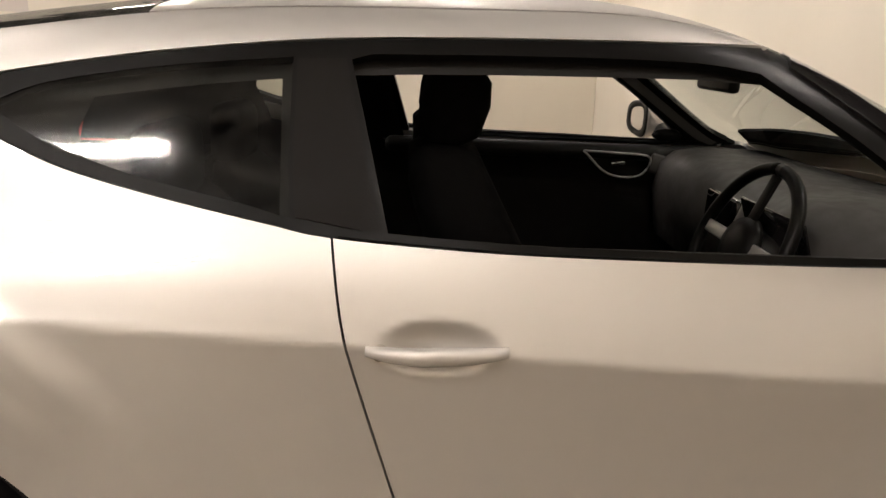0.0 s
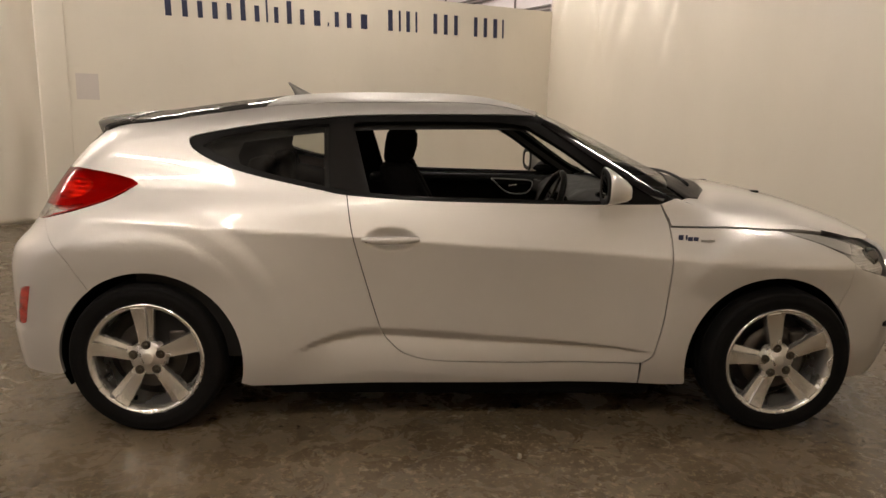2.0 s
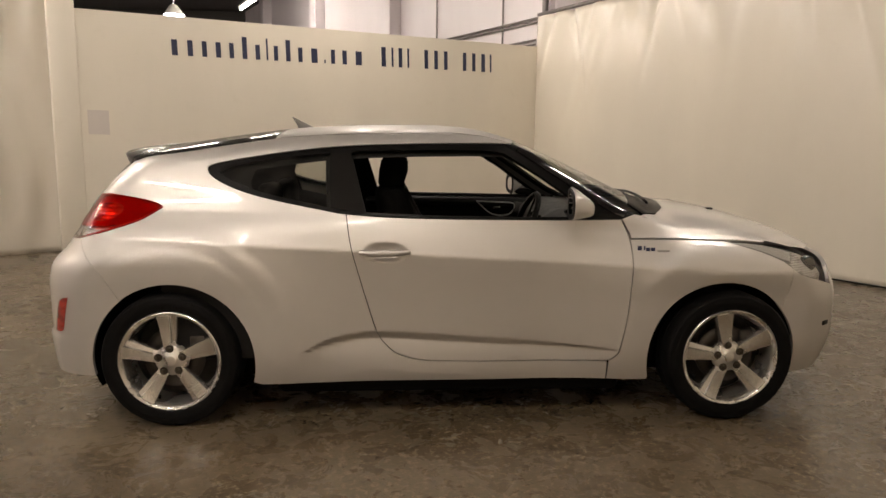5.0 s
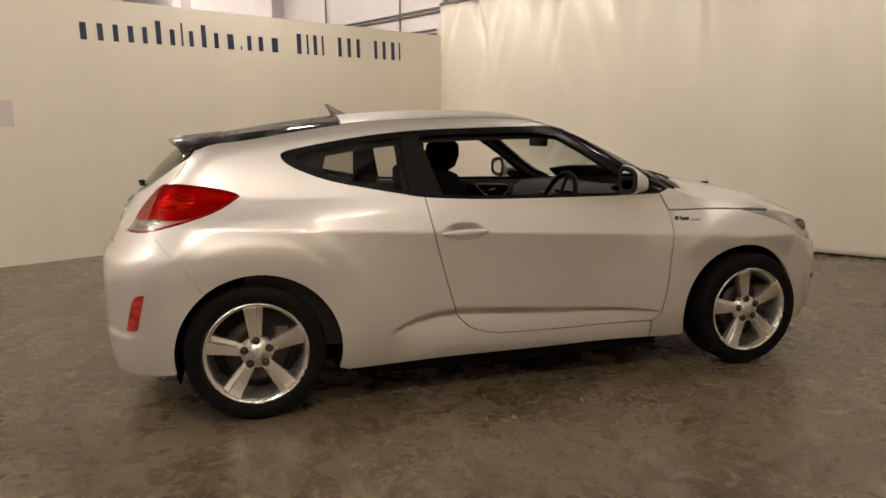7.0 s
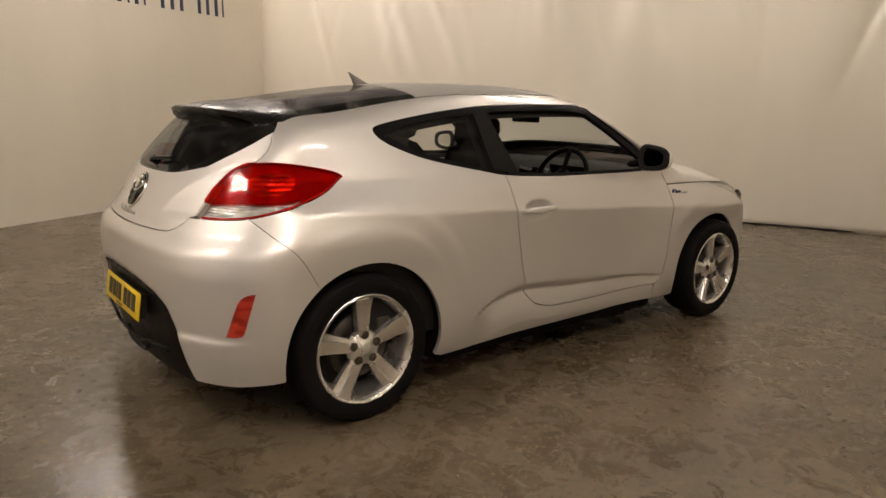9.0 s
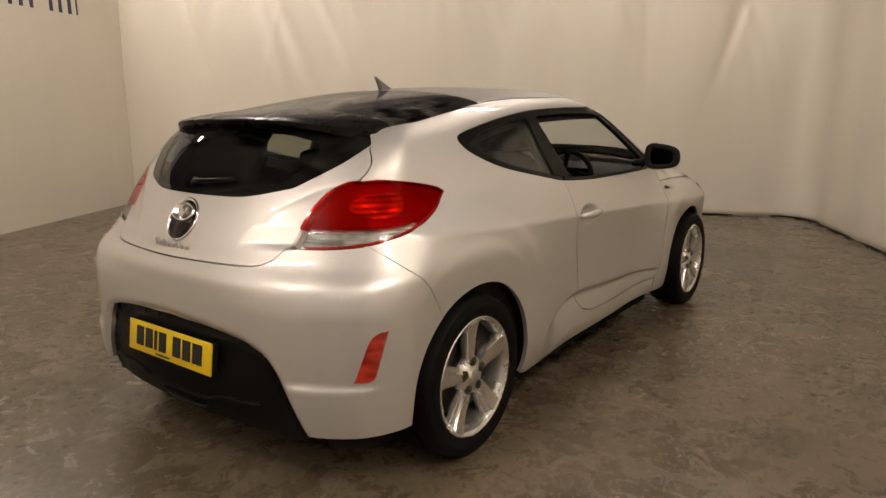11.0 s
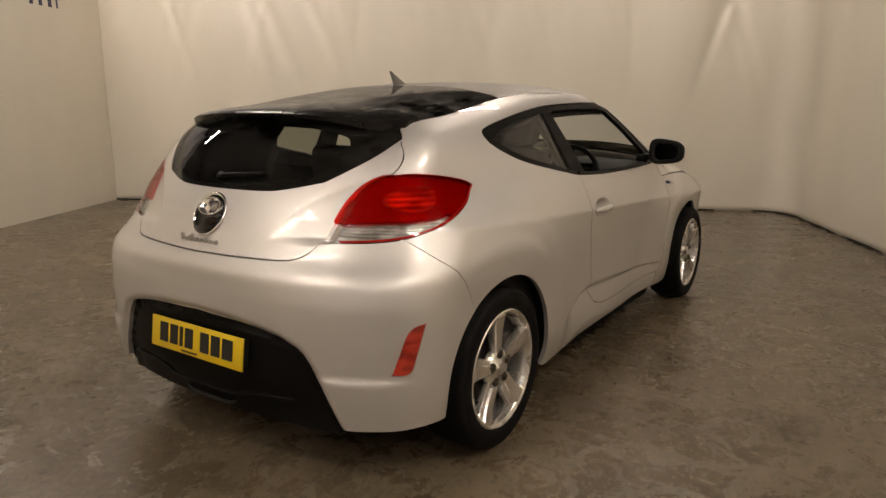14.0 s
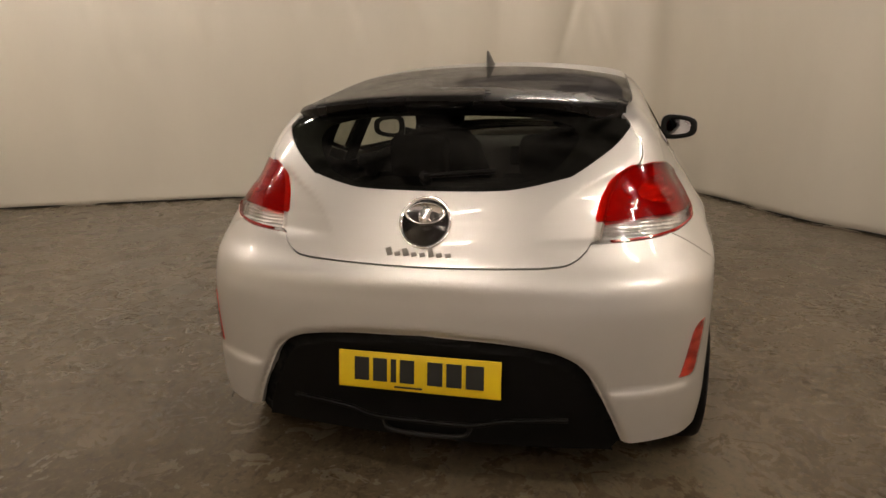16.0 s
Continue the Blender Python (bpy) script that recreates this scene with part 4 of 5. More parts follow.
panel("roof_frame", SATIN_BLACK, car, patch(np.array([(-1.52, -0.60), (-0.85, -0.60), (-0.85, 0.60), (-1.52, 0.60)]), "top", holes=(np.array([(-1.42, -0.44), (-0.95, -0.46), (-0.95, 0.46), (-1.42, 0.44)]),), step=0.04, off=-0.02, edge=0.0))


def soft_loft(sections, n=20, power=0.55):
    """A cushion form from sections: centre x, z, half depth, half width."""
    rings = []
    for x, z, d, w, y in sections:
        ring = []
        for a in np.linspace(0, 2 * math.pi, n, endpoint=False):
            ca, sa = math.cos(a), math.sin(a)
            yy = w * math.copysign(abs(sa) ** power, sa)
            ring.append((x + d * math.copysign(abs(ca) ** power, ca) + 0.12 * (abs(yy) / max(w, 0.01)) ** 3 * d, y + yy, z))
        rings.append(ring)
    return loft(rings)


for y in (-0.36, 0.36):
    part("seat_back", mesh_of("seat_back", *soft_loft([(-0.05, 0.44, 0.05, 0.20, y), (-0.08, 0.50, 0.085, 0.245, y), (-0.165, 0.68, 0.11, 0.26, y), (-0.24, 0.86, 0.11, 0.25, y), (-0.30, 1.00, 0.095, 0.215, y), (-0.32, 1.07, 0.078, 0.155, y), (-0.33, 1.095, 0.04, 0.09, y)])), CLOTH, car, "black cloth seat back")
    part("headrest", mesh_of("headrest", *soft_loft([(-0.325, 1.085, 0.045, 0.08, y), (-0.312, 1.11, 0.068, 0.125, y), (-0.300, 1.17, 0.075, 0.135, y), (-0.295, 1.22, 0.070, 0.125, y), (-0.295, 1.255, 0.045, 0.09, y)])), CLOTH, car, "black cloth headrest")
    part("seat_cushion", block((0.52, 0.50, 0.16), (0.18, y, 0.42), 0.05, 3), CLOTH, car, "black cloth seat cushion")
    part("rear_seat_back", mesh_of("rear_seat_back", *soft_loft([(-0.78, 0.45, 0.06, 0.24, y * 0.8), (-0.84, 0.62, 0.08, 0.26, y * 0.8), (-0.92, 0.86, 0.07, 0.25, y * 0.8), (-0.95, 0.93, 0.03, 0.20, y * 0.8)])), CLOTH, car, "black rear seat back")
    part("rear_headrest", block((0.10, 0.27, 0.19), (-0.95, y * 0.8, 1.005), 0.045, 3), CLOTH, car)
part("parcel_shelf", block((0.62, 1.05, 0.02), (-1.36, 0, 0.915), 0.006), CLOTH, car, "black load cover")
part("cabin_floor", block((2.6, 1.34, 0.04), (-0.3, 0, 0.36)), CLOTH, car)
rings = []
for y in np.linspace(-0.70, 0.70, 29):
    b = 0.030 * math.exp(-((y + 0.36) / 0.16) ** 2)
    rings.append([(0.56 - b, y, 0.62), (0.53 - 2 * b, y, 0.80), (0.545 - 2 * b, y, 0.90 + b), (0.60 - b, y, 0.945 + b), (0.72, y, 0.965 + 0.6 * b), (0.95, y, 0.955), (1.03 - 0.35 * y * y, y, 0.945), (1.0 - 0.3 * y * y, y, 0.62)])
dash = part("dashboard", mesh_of("dashboard", *loft(rings)), DASH_GREY, car, "dark grey dashboard")
part("centre_screen", block((0.02, 0.20, 0.12), (0.50, 0.0, 0.86), 0.006), GLOSS_BLACK, dash)
part("centre_trim", mesh_of("centre_trim", *tube(rounded([(0.50, -0.14, 0.92), (0.47, -0.12, 0.80), (0.44, -0.08, 0.64)]), 0.012)), GREY_TRIM, dash)
part("instrument_glass", block((0.01, 0.30, 0.09), (0.462, -0.36, 0.915), 0.004, turn=(0, -20, 0)), GLOSS_BLACK, dash)
ring_pts = [(0.19 * math.cos(a), 0.19 * math.sin(a), 0) for a in np.linspace(0, 2 * math.pi, 49)]
sw = part("steering_wheel", mesh_of("steering_wheel", *tube(ring_pts, 0.0155, 10)), SATIN_BLACK, car, "black steering wheel with silver spokes", at=pose(0.385, -0.36, 0.875, 0, -68, 0))
part("wheel_boss", mesh_of("wheel_boss", *loft([[(r * math.cos(a) * 0.9, r * math.sin(a), z) for a in np.linspace(0, 2 * math.pi, 20, endpoint=False)] for r, z in ((0.05, -0.03), (0.075, -0.01), (0.07, 0.008), (0.04, 0.016))])), SATIN_BLACK, sw)
for a in (0, 180, 270):
    part("wheel_spoke", block((0.115, 0.032, 0.012), (0.118 * math.cos(radians(a + 90)), 0.118 * math.sin(radians(a + 90)), 0.0), 0.004, turn=(0, 0, a + 90)), GREY_TRIM if a != 270 else SATIN_BLACK, sw)
part("steering_column", mesh_of("steering_column", *tube([(0.40, -0.36, 0.865), (0.62, -0.36, 0.78)], 0.045)), CABIN, car)
im = part("interior_mirror", block((0.03, 0.23, 0.065), (0.43, 0.0, 1.235), 0.012, 3), SATIN_BLACK, car, "black interior mirror")
part("mirror_stem", mesh_of("mirror_stem", *tube([(0.435, 0, 1.245), (0.50, 0, 1.262)], 0.010)), SATIN_BLACK, im)
for y in (-0.36, 0.36):
    part("sun_visor", block((0.15, 0.36, 0.015), (0.27, y, 1.275), 0.005, turn=(0, 12, 0)), CABIN, car)
# cowl and wipers below the windscreen
panel("cowl", SATIN_BLACK, car, patch(np.vstack(([(1.175, 0.0), (1.160, 0.2), (1.10, 0.45), (0.990, 0.66), (0.90, 0.735)], [(0.83, 0.70), (0.86, 0.62), (0.905, 0.42), (0.935, 0.2), (0.945, 0.0), (0.935, -0.2), (0.905, -0.42), (0.86, -0.62), (0.83, -0.70), (0.90, -0.735), (0.990, -0.66), (1.10, -0.45), (1.160, -0.2)])), "top", step=0.03, off=0.004, edge=0.01), label="black cowl grille")
for a, b in (((0.98, -0.56), (1.04, 0.08)), ((1.05, 0.10), (0.99, 0.60))):
    pts = [on_skin("top", np.array([a[0] + (b[0] - a[0]) * k]), np.array([a[1] + (b[1] - a[1]) * k]))[0] + (0, 0, 0.020) for k in np.linspace(0, 1, 9)]
    part("windscreen_wiper", mesh_of("windscreen_wiper", *tube(pts, 0.007)), SATIN_BLACK, car, "black wiper")
for y in (-0.30, 0.30):
    p = on_skin("top", np.array([1.42]), np.array([y]))[0]
    part("washer_jet", block((0.035, 0.03, 0.012), tuple(p + (0, 0, 0.003)), 0.004), SATIN_BLACK, car)
# roof aerial
rings = []
for k in np.linspace(0, 1, 12):
    z = 1.372 + 0.078 * k
    x0, x1 = -0.835 - 0.038 * k ** 1.5, -0.670 - 0.190 * k ** 0.72
    w = 0.021 * (1 - k) ** 0.8 + 0.0025
    rings.append([((x0 + x1) / 2 + (x1 - x0) / 2 * math.cos(a), w * math.sin(a), z) for a in np.linspace(0, 2 * math.pi, 16, endpoint=False)])
part("aerial_fin", mesh_of("aerial_fin", *loft(rings)), FIN_SHADE_GREY, car, "silver shark-fin aerial coloured grey for its shade")
# rear badge, wiper, plate and exhaust
BADGE = on_skin("rear", np.array([0.0]), np.array([0.905]))[0]
bn = skin_normal(BADGE[None])[0]
btilt = math.degrees(math.atan2(bn[2], -bn[0]))
bm4 = Matrix.Translation(BADGE) @ pose(0, 0, 0, 0, btilt, 0)
def disc(ry, rz, prof, n=48):
    return loft([[(-d, ry * f * math.cos(a), rz * f * math.sin(a)) for a in np.linspace(0, 2 * math.pi, n, endpoint=False)] for f, d in prof])
bg = part("badge_plate", mesh_of("badge_plate", *disc(0.083, 0.085, ((1.0, -0.006), (1.0, 0.003), (0.95, 0.006), (0.90, 0.004), (0.86, 0.001)))), CHROME, car, "round chrome badge", at=bm4)
part("badge_bowl", mesh_of("badge_bowl", *disc(0.072, 0.073, ((1.0, 0.003), (0.86, -0.004), (0.5, -0.008)))), DARK_CHROME, bg, "dark release bowl")
part("badge_oval", mesh_of("badge_oval", *[([(x, y, z + 0.026) for x, y, z in q] if i == 0 else q) for i, q in enumerate(disc(0.064, 0.036, ((1.0, 0.002), (1.0, 0.011), (0.94, 0.014), (0.84, 0.013), (0.80, 0.010))))]), CHROME, bg, "chrome oval")
part("badge_face", mesh_of("badge_face", *[([(x, y, z + 0.026) for x, y, z in q] if i == 0 else q) for i, q in enumerate(disc(0.053, 0.029, ((1.0, 0.002), (1.0, 0.008), (0.5, 0.0095))))]), BADGE_SILVER, bg, "satin silver oval face")
part("badge_stroke", block((0.006, 0.030, 0.040), (-0.012, 0.0, 0.026), 0.002, turn=(18, 0, 0)), CHROME, bg)
for k in range(8):
    y = 0.105 - 0.0265 * k
    p = on_skin("rear", np.array([y]), np.array([0.815]))[0]
    part("badge_mark", block((0.006, 0.018, 0.026 if k in (0, 2, 5) else 0.015), tuple(p + (-0.003, 0, 0.006 if k in (0, 2, 5) else 0)), 0.002, turn=(-12, 0, 0)), BADGE_SILVER, car)
PL = Matrix.Translation((-2.012, 0.008, 0.446)) @ pose(0, 0, 0, 0, 7, 0)
plate = part("number_plate", block((0.006, 0.520, 0.118), (0, 0, 0), 0.0025), PLATE_YELLOW, car, "yellow number plate with black bars", at=PL)
part("plate_holder", block((0.03, 0.50, 0.10), (0.018, 0, 0), 0.004), TRIM_BLACK, plate)
for k, (y, w) in enumerate(((0.182, 0.048), (0.122, 0.046), (0.078, 0.018), (0.034, 0.046), (-0.055, 0.048), (-0.115, 0.048), (-0.180, 0.056))):
    part("plate_bar", block((0.002, w, 0.074), (-0.0036, y, 0.004)), INK, plate)
part("plate_foot_bar", block((0.002, 0.09, 0.006), (-0.0036, 0.03, -0.047)), INK, plate)
part("exhaust_surround", mesh_of("exhaust_surround", *tube(rounded([(-1.955, 0.150, 0.262), (-1.962, 0.12, 0.222), (-1.965, 0.0, 0.216), (-1.962, -0.12, 0.222), (-1.955, -0.150, 0.262)]), 0.008)), TRIM_BLACK, car, "black exhaust surround")
part("exhaust_block", block((0.14, 0.26, 0.05), (-1.87, 0, 0.245), 0.015, 3), TRIM_BLACK, car)
part("valance_fin", mesh_of("valance_fin", *tube(rounded([(-1.965, 0.45, 0.315), (-1.985, 0.25, 0.30), (-1.985, 0.15, 0.275), (-1.985, -0.15, 0.275), (-1.985, -0.25, 0.30), (-1.965, -0.45, 0.315)]), 0.008)), SATIN_BLACK, car, "black valance blade")
for a, b in (((0.02, 1.03), (-0.20, 1.045)),):
    pts = [on_skin("rear", np.array([a[0] + (b[0] - a[0]) * k]), np.array([a[1] + (b[1] - a[1]) * k]))[0] + (-0.016, 0, 0.008) for k in np.linspace(0, 1, 9)]
    rw = part("rear_wiper", mesh_of("rear_wiper", *tube(pts, 0.008)), SATIN_BLACK, car, "black rear wiper")
    part("wiper_pivot", mesh_of("wiper_pivot", *tube([pts[0] + np.array((0.03, 0, -0.02)), pts[0]], 0.018, 12)), SATIN_BLACK, rw)
part("brake_strip", block((0.02, 0.34, 0.014), (-1.655, 0, 1.248), 0.004), RED_PLASTIC, car, "red high brake lamp")
for s in (-1, 1):
    part("bumper_slot", block((0.06, 0.02, 0.022), (1.842, 0.750 * s, 0.449), 0.006, turn=(0, 0, -38 * s)), TRIM_BLACK, car, "black slot in the front bumper")
# wing badge
for k, (dx, w, h) in enumerate(((0.0, 0.020, 0.030), (0.024, 0.007, 0.030), (0.040, 0.020, 0.022), (0.064, 0.020, 0.022), (0.115, 0.060, 0.012))):
    for s in (-1, 1):
        p = on_skin("side", np.array([0.862 + dx]), np.array([0.812 + h / 2]))[0]
        part("wing_badge", block((w, 0.004, h), (p[0], s * (p[1] + 0.001), p[2]), 0.001), NAVY if k < 4 else BADGE_SILVER, car)
# nose of the headlamp
for s in (-1, 1):
    p = on_skin("side", np.array([1.72]), np.array([0.745]))[0]
    part("headlamp_lens", mesh_of("headlamp_lens", *[([(x + p[0], y * s + s * (p[1] - 0.01), z + p[2]) for x, y, z in q] if i == 0 else q) for i, q in enumerate(lathe([(0.0, 0.008), (0.03, 0.004), (0.042, -0.008), (0.044, -0.02)], 24))]), DARK_CHROME, car, "round dark projector")

# ---- the room ----
def wall_box(name, a, b, thick, z0, z1, material, label, kind="structure"):
    a, b = Vector((*a, 0)), Vector((*b, 0))
    d = b - a
    ang = math.degrees(math.atan2(d.y, d.x))
    m = pose(*((a + b) / 2).xy, (z0 + z1) / 2, 0, 0, ang)
    return tagged(part(name, block((d.length, thick, z1 - z0)), material, None, at=m), label, "wall", kind=kind)


def curtain(name, line, z1, label, depth=0.05, seed=1, billow=0.10, pleats=(1.5, 7.0), crease=1.0):
    rng = random.Random(seed)
    pts = [Vector((*p, 0)) for p in line]
    lens = np.cumsum([0] + [(b - a).length for a, b in zip(pts, pts[1:])])
    n, rows = int(lens[-1] / 0.04), 44
    waves = [(rng.uniform(*pleats), rng.uniform(0, 6.3), rng.uniform(0.3, 1.0), rng.uniform(-0.9, 0.9)) for _ in range(9)]
    creases = [(rng.uniform(0, lens[-1]), rng.uniform(-0.45, 0.45), rng.uniform(0.04, 0.11), crease * rng.uniform(0.008, 0.028), rng.uniform(0.2, 1.0)) for _ in range(int(lens[-1] * 3.2))]
    verts = []
    for i in range(n + 1):
        d = lens[-1] * i / n
        k = min(int(np.searchsorted(lens, d, side="right")) - 1, len(pts) - 2)
        t = (pts[k + 1] - pts[k]).normalized()
        side = Vector((-t.y, t.x, 0))
        p = pts[k] + t * (d - lens[k])
        close = [c for c in creases if abs(c[0] - d) < 2.2]
        for j in range(rows + 1):
            h = j / rows
            w = sum(a * math.sin(f * (d + lean * h) + q) for f, q, a, lean in waves) / 2.6
            w = w * depth * (0.30 + 0.9 * abs(h - 0.35)) + billow * 0.3 * math.sin(d * 0.9 + seed) * math.sin(math.pi * h)
            for c, lean, wide, high, start in close:
                e = (d - c - lean * z1 * (1 - h)) / wide
                if abs(e) < 3:
                    w += high * math.exp(-e * e) * (h ** (2.0 + 4.0 * start))
            verts.append(p + side * w * min(1.0, 0.35 + 3 * h) + Vector((0, 0, z1 * h)))
    faces = [(i * (rows + 1) + j, (i + 1) * (rows + 1) + j, (i + 1) * (rows + 1) + j + 1, i * (rows + 1) + j + 1) for i in range(n) for j in range(rows)]
    ob = part(name, mesh_of(name, verts, faces), SHEETING)
    mod = ob.modifiers.new("thick", "SOLIDIFY")
    mod.thickness = 0.004
    return tagged(ob, label, "curtain", kind="structure")



def rounded_line(pts, n=6):
    return [tuple(p) for p in rounded(pts, n)]


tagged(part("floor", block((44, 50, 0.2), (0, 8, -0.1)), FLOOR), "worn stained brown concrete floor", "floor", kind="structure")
PA, PB = Vector((-3.75, 3.79)), Vector((1.86, 7.04))
along = (PB - PA).normalized()
across = Vector((-along.y, along.x))
angle = math.degrees(math.atan2(along.y, along.x))
bm = block(((PB - PA).length, 0.08, 2.76), ((PB - PA).length / 2, 0, 1.38))
for v in bm.verts:
    if v.co.z > 1:
        v.co.z = 2.70 if v.co.x < 1 else 2.85
tagged(part("partition_wall", bm, BOARD, at=pose(*PA, 0, 0, 0, angle)), "cream painted partition board with navy lettering", "wall", kind="structure")
tagged(part("partition_post", block((0.26, 0.16, 3.4), (-0.11, 0.02, 1.7), 0.01), BOARD, at=pose(*PA, 0, 0, 0, angle)), "cream boxed post at the partition's end", "post", kind="structure")
d0 = 0.94
sizes = [0.19, 0.17, 0.16, 0.17, 0.15, 0.17, 0.16, 0.06, 0.15, 0.17, 0.16, 0.24, 0.05, 0.16, 0.18, 0.26, 0, 0.19, 0.08, 0.16, 0.08, 0, 0.17, 0.17, 0.17, 0, 0.17, 0.17, 0.19, 0.08]
tall = {5, 7, 9} | set(range(17, 30))
total = sum(w if w else 0.17 for w in sizes) + 0.035 * len(sizes)
scale = 4.64 / total
sign = tagged(new("wall_lettering"), "row of navy bars painted as lettering on the partition", "lettering")
sign.matrix_basis = pose(*(PA - across * 0.042), 0, 0, 0, angle)
q = d0
for i, w in enumerate(sizes):
    if w:
        h = 0.255 if i in tall else 0.175
        if i == 12:
            h = 0.045
        base = 2.295 + 0.024 * (q - d0)
        part("letter_bar", block((w * scale * 0.42, 0.004, h), (q + w * scale / 2, 0, base + h / 2), turn=(0, -1.4, 0)), NAVY, sign)
    q += ((w if w else 0.17) + 0.035) * scale
tagged(part("paper_notice", block((0.21, 0.003, 0.26), (0.19, -0.043, 1.52)), PAPER, at=pose(*PA, 0, 0, 0, angle)), "faded paper notice taped to the partition", "notice")
# Past (2.5, -2.78) the run is unseen, added to throw light on the flank.
LINE = rounded_line([(1.84, 7.0), (3.0, 4.75), (4.25, 2.35), (5.20, 0.90), (5.72, -0.10), (5.95, -0.62), (5.75, -0.98), (5.2, -1.25), (3.83, -1.95), (3.1, -2.30), (2.5, -2.78), (-0.2, -4.55), (-5.0, -7.4), (-9.0, -9.6)])
curtain("curtain_main", LINE, 3.30, "cream plastic sheeting hung from a rail in soft folds, with an added unseen run behind the camera", seed=4, depth=0.046, crease=3.2)
# The shade in the gap under the sheeting, put in as a black strip.
tagged(part("curtain_gap_shade", mesh_of("curtain_gap_shade", *tube([(x, y, 0.009) for x, y in LINE], 0.009)), TRIM_BLACK), "black strip for the shaded gap below the sheeting", "hem", kind="structure")
curtain("curtain_side", rounded_line([(-4.25, 4.61), (-4.95, 4.10), (-6.5, 2.9), (-9.8, 1.0)]), 3.40, "cream plastic sheeting beside the partition", seed=3, depth=0.11, pleats=(5.0, 19.0))
tagged(part("curtain_edge", mesh_of("curtain_edge", *tube(rounded([(-4.25, 4.58, 0.0), (-4.27, 4.56, 0.9), (-4.24, 4.59, 1.8), (-4.30, 4.53, 2.6), (-4.33, 4.50, 3.4)]), lambda k: 0.034 + 0.010 * math.sin(9 * k))), SHEETING), "rolled bright edge of the cream sheeting", "curtain", kind="structure")
tagged(part("curtain_rail", mesh_of("curtain_rail", *tube([(x, y, 3.33) for x, y in LINE], 0.03)), PIPE), "dark steel rail above the sheeting", "rail", kind="structure")
tagged(part("rail_post", mesh_of("rail_post", *tube([(1.98, 7.18, 0), (1.98, 7.18, 6)], 0.05)), PIPE), "grey steel post behind the partition", "post", kind="structure")
wall_box("wall_rear", (-14, -14), (-14, 30), 0.2, 0, 6, WHITEWALL, "white painted block wall behind the bay")
wall_box("wall_back", (-14, 24), (14, 24), 0.2, 0, 6, WHITEWALL, "white painted far wall of the warehouse")
side_dir = Vector((-0.4756, 0.8797))
s0 = Vector((2.15, 7.25))
wall_box("wall_beyond", s0, s0 + side_dir * 17.5, 0.2, 0, 6, WHITEWALL, "white painted wall beyond the partition")
wall_box("wall_outer", s0, s0 + Vector((9.5, -0.2)), 0.2, 0, 6, WHITEWALL, "white painted wall above the sheeting")
wall_box("wall_front", (-14, -14), (14, -14), 0.2, 0, 6, WHITEWALL, "white painted wall")
wall_box("wall_side", (11.5, -14), (11.5, 8), 0.2, 0, 6, WHITEWALL, "white painted wall")
tagged(part("ceiling", block((44, 50, 0.2), (0, 8, 6.1)), DARK_ROOF), "dark steel warehouse roof", "ceiling", kind="structure")
face = Vector((-side_dir.y, side_dir.x)) * 0.14
for z, a, b in ((3.36, 0.0, 9.0), (3.30, 0.0, 9.0), (3.02, 0.3, 3.2), (2.95, 0.3, 3.2)):
    p, r = s0 + face + side_dir * a, s0 + face + side_dir * b
    tagged(part("conduit", mesh_of("conduit", *tube([(*p, z), (*r, z)], 0.018)), PIPE), "grey electrical conduit clipped along the wall", "conduit", "wall conduits")
for a in (1.2, 3.4):
    p = s0 + face + side_dir * a
    tagged(part("conduit_drop", mesh_of("conduit_drop", *tube([(*p, 2.0), (*p, 6.0)], 0.016)), PIPE), "grey upright conduit on the wall", "conduit", "wall conduits")
for a in (5.2, 9.5, 14.0):
    p = s0 + face * 1.6 + side_dir * a
    tagged(part("wall_column", block((0.42, 0.30, 6.0), (0, 0, 3.0), 0.01), WHITEWALL, at=pose(*p, 0, 0, 0, math.degrees(math.atan2(side_dir.y, side_dir.x)))), "white boxed steel column against the wall", "column", "wall columns", kind="structure")
for k in range(6):
    tagged(part("roof_beam", block((30, 0.18, 0.4), (0, 0, 5.8), 0.01), DARK_ROOF, at=pose(0, -8 + 6 * k, 0, 0, 0, 0)), "dark steel roof beam", "beam", "roof beams", kind="structure")


# Batten lamps; four of those below are unseen, added as fill light.
def lamp(a, b, z):
    a, b = Vector((*a, z)), Vector((*b, z))
    d = b - a
    t = thing("batten_or_fill_light", "lit white fluorescent batten under the roof; some are unseen, added as fill light", "light", "ceiling lights", at=pose(*((a + b) / 2), 0, 0, math.degrees(math.atan2(d.y, d.x))))
    part("housing", block((d.length, 0.14, 0.06), (0, 0, 0.06), 0.01), LAMP_BODY, t)
    part("tube", mesh_of("tube", *tube([(-d.length / 2 + 0.03, 0, 0), (d.length / 2 - 0.03, 0, 0)], 0.028, 12)), TUBE, t, "glowing tube")
    for k in (-0.4, 0.4):
        part("hanger", mesh_of("hanger", *tube([(d.length * k, 0, 0.09), (d.length * k, 0, 6.0 - z)], 0.006, 6)), PIPE, t)


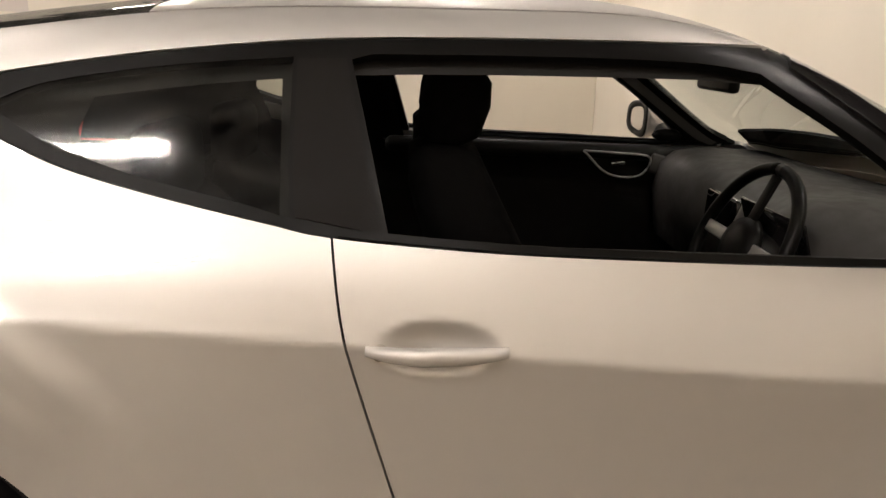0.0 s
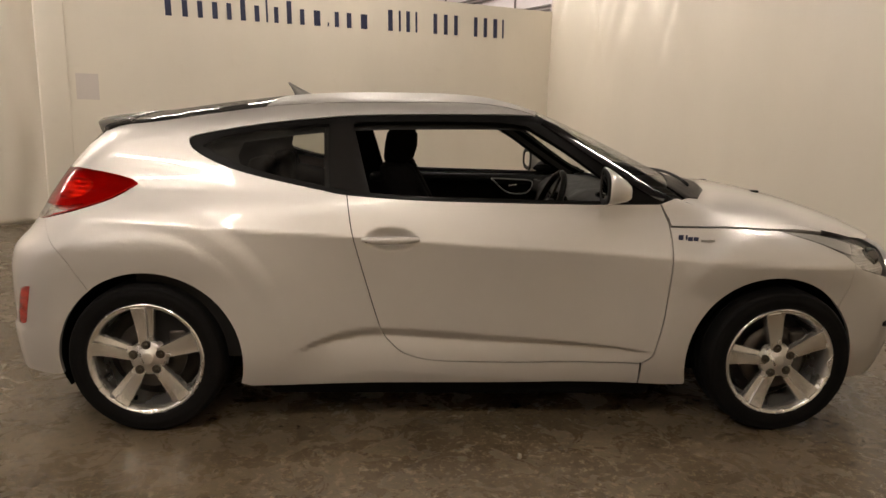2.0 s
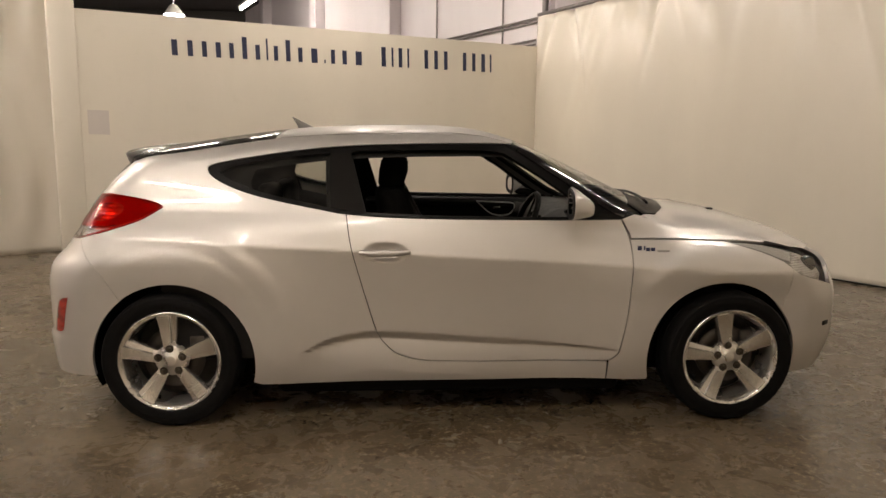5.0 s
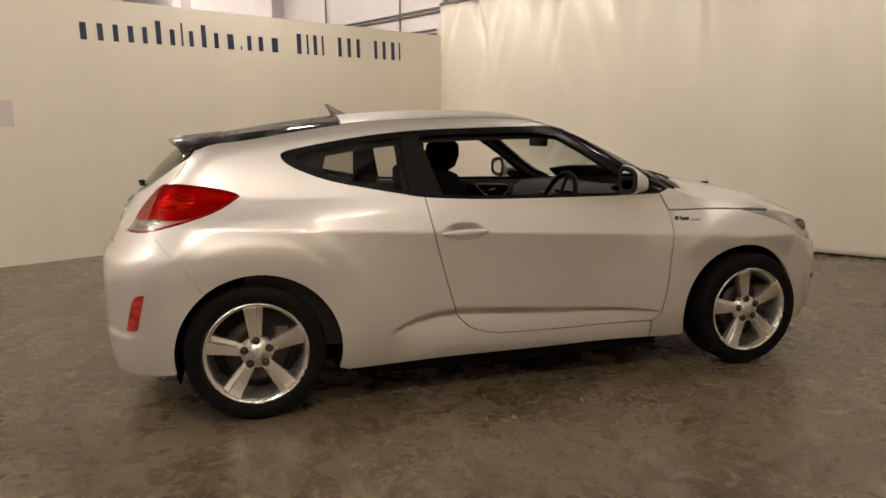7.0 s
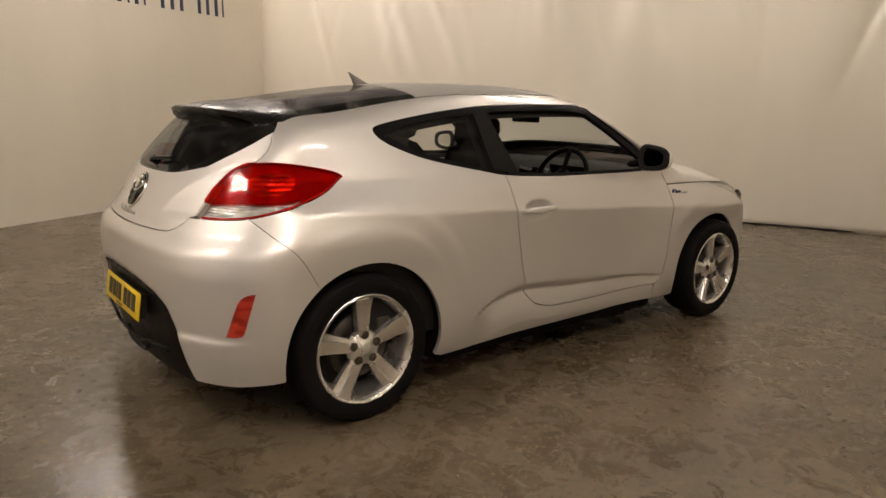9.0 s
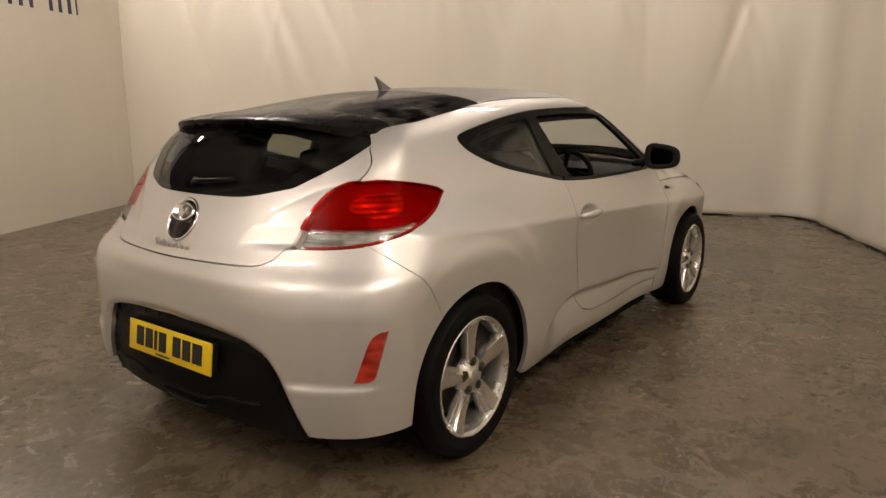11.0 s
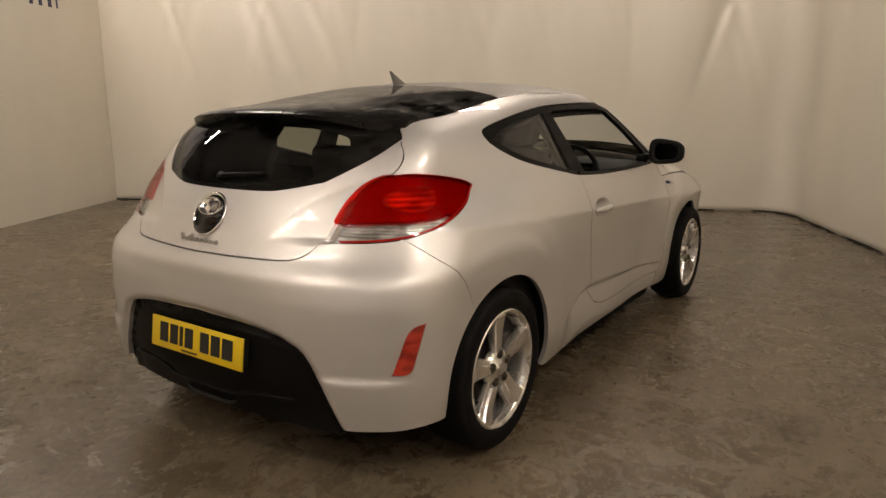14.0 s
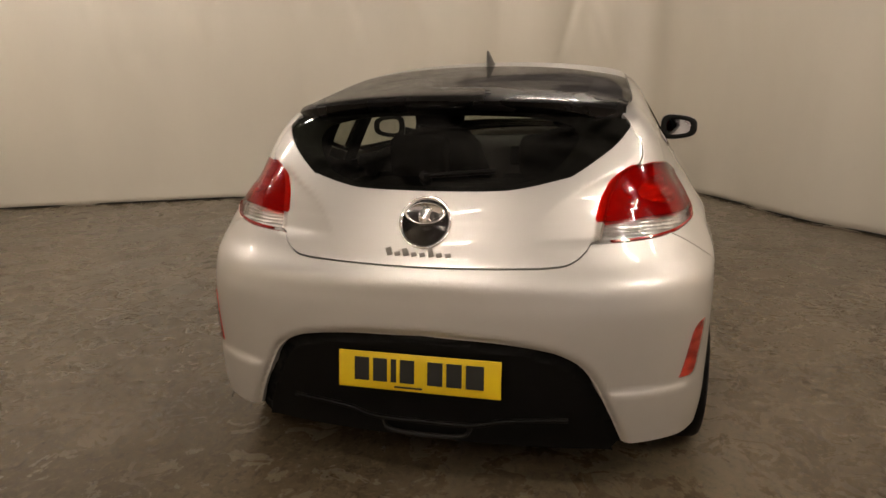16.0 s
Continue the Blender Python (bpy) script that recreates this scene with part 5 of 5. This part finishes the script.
lamp((-4.2, -3.7), (-2.4, -3.3), 4.2)
lamp((-1.0, 6.5), (-0.8, 4.4), 4.2)
# Added above the camera to fill the car's lower flank; no known lamp.
lamp((-0.9, -3.95), (0.2, -3.8), 4.2)
lamp((2.2, 0.2), (3.1, -1.0), 4.2)
lamp((-5.5, 2.2), (-4.9, -0.1), 5.0)
# Added to brighten the partition; no lamp is known here.
lamp((-0.3, 3.8), (0.15, 3.1), 4.2)
lamp((-8.0, 2.2), (-9.4, 3.0), 4.2)
# Unseen, added for light on the car's rear.
lamp((-7.0, -3.4), (-8.5, -4.2), 4.2)
# Unseen, added to lighten the rear flank and the sheeting behind the camera.
lamp((-3.6, -5.3), (-2.2, -4.6), 4.4)
lamp((-8.2, 2.4), (-6.8, 0.1), 5.0)
lamp((-5.6, 8.6), (-4.6, 10.2), 4.6)
lamp((-4.0, 10.5), (-3.2, 11.8), 4.8)
lamp((-3.5, 13.0), (-4.5, 15.0), 4.8)
bay = thing("bay_lamp", "round lit bay lamp hung from the roof", "light", at=pose(-5.9, 14.0, 4.44))
part("shade", mesh_of("shade", *[([(x, z, -y) for x, y, z in q] if i == 0 else q) for i, q in enumerate(lathe([(0.05, -0.25), (0.10, -0.22), (0.24, -0.02), (0.25, 0.0)], 28))]), LAMP_BODY, bay)
part("lamp_disc", mesh_of("lamp_disc", *[([(x, z, -y) for x, y, z in q] if i == 0 else q) for i, q in enumerate(lathe([(0.0, 0.17), (0.10, 0.155), (0.18, 0.11), (0.23, 0.0)], 28))]), RING, bay, "glowing lamp")
part("hanger", mesh_of("hanger", *tube([(0, 0, 0.25), (0, 0, 1.58)], 0.01)), PIPE, bay)

# small debris on the floor
for x, y, r, seed in ((0.18, -1.11, 0.012, 1), (0.24, -1.16, 0.006, 2), (-1.29, -1.45, 0.007, 3), (0.55, -1.30, 0.006, 4), (-0.30, -2.16, 0.008, 5)):
    rng = random.Random(seed)
    bm = bmesh.new()
    bmesh.ops.create_icosphere(bm, subdivisions=2, radius=r, matrix=pose(0, 0, r * 0.62))
    for v in bm.verts:
        v.co = Vector((v.co.x * 1.15, v.co.y * 0.9, max(0.0, v.co.z))) * rng.uniform(0.85, 1.12)
        v.co.z = max(0.0, v.co.z)
    tagged(part("concrete_chip", bm, CHIP, at=pose(x, y, 0.0, 0, 0, 70 * seed)), "loose pale concrete chip lying on the floor", "debris", "loose chips on the floor")
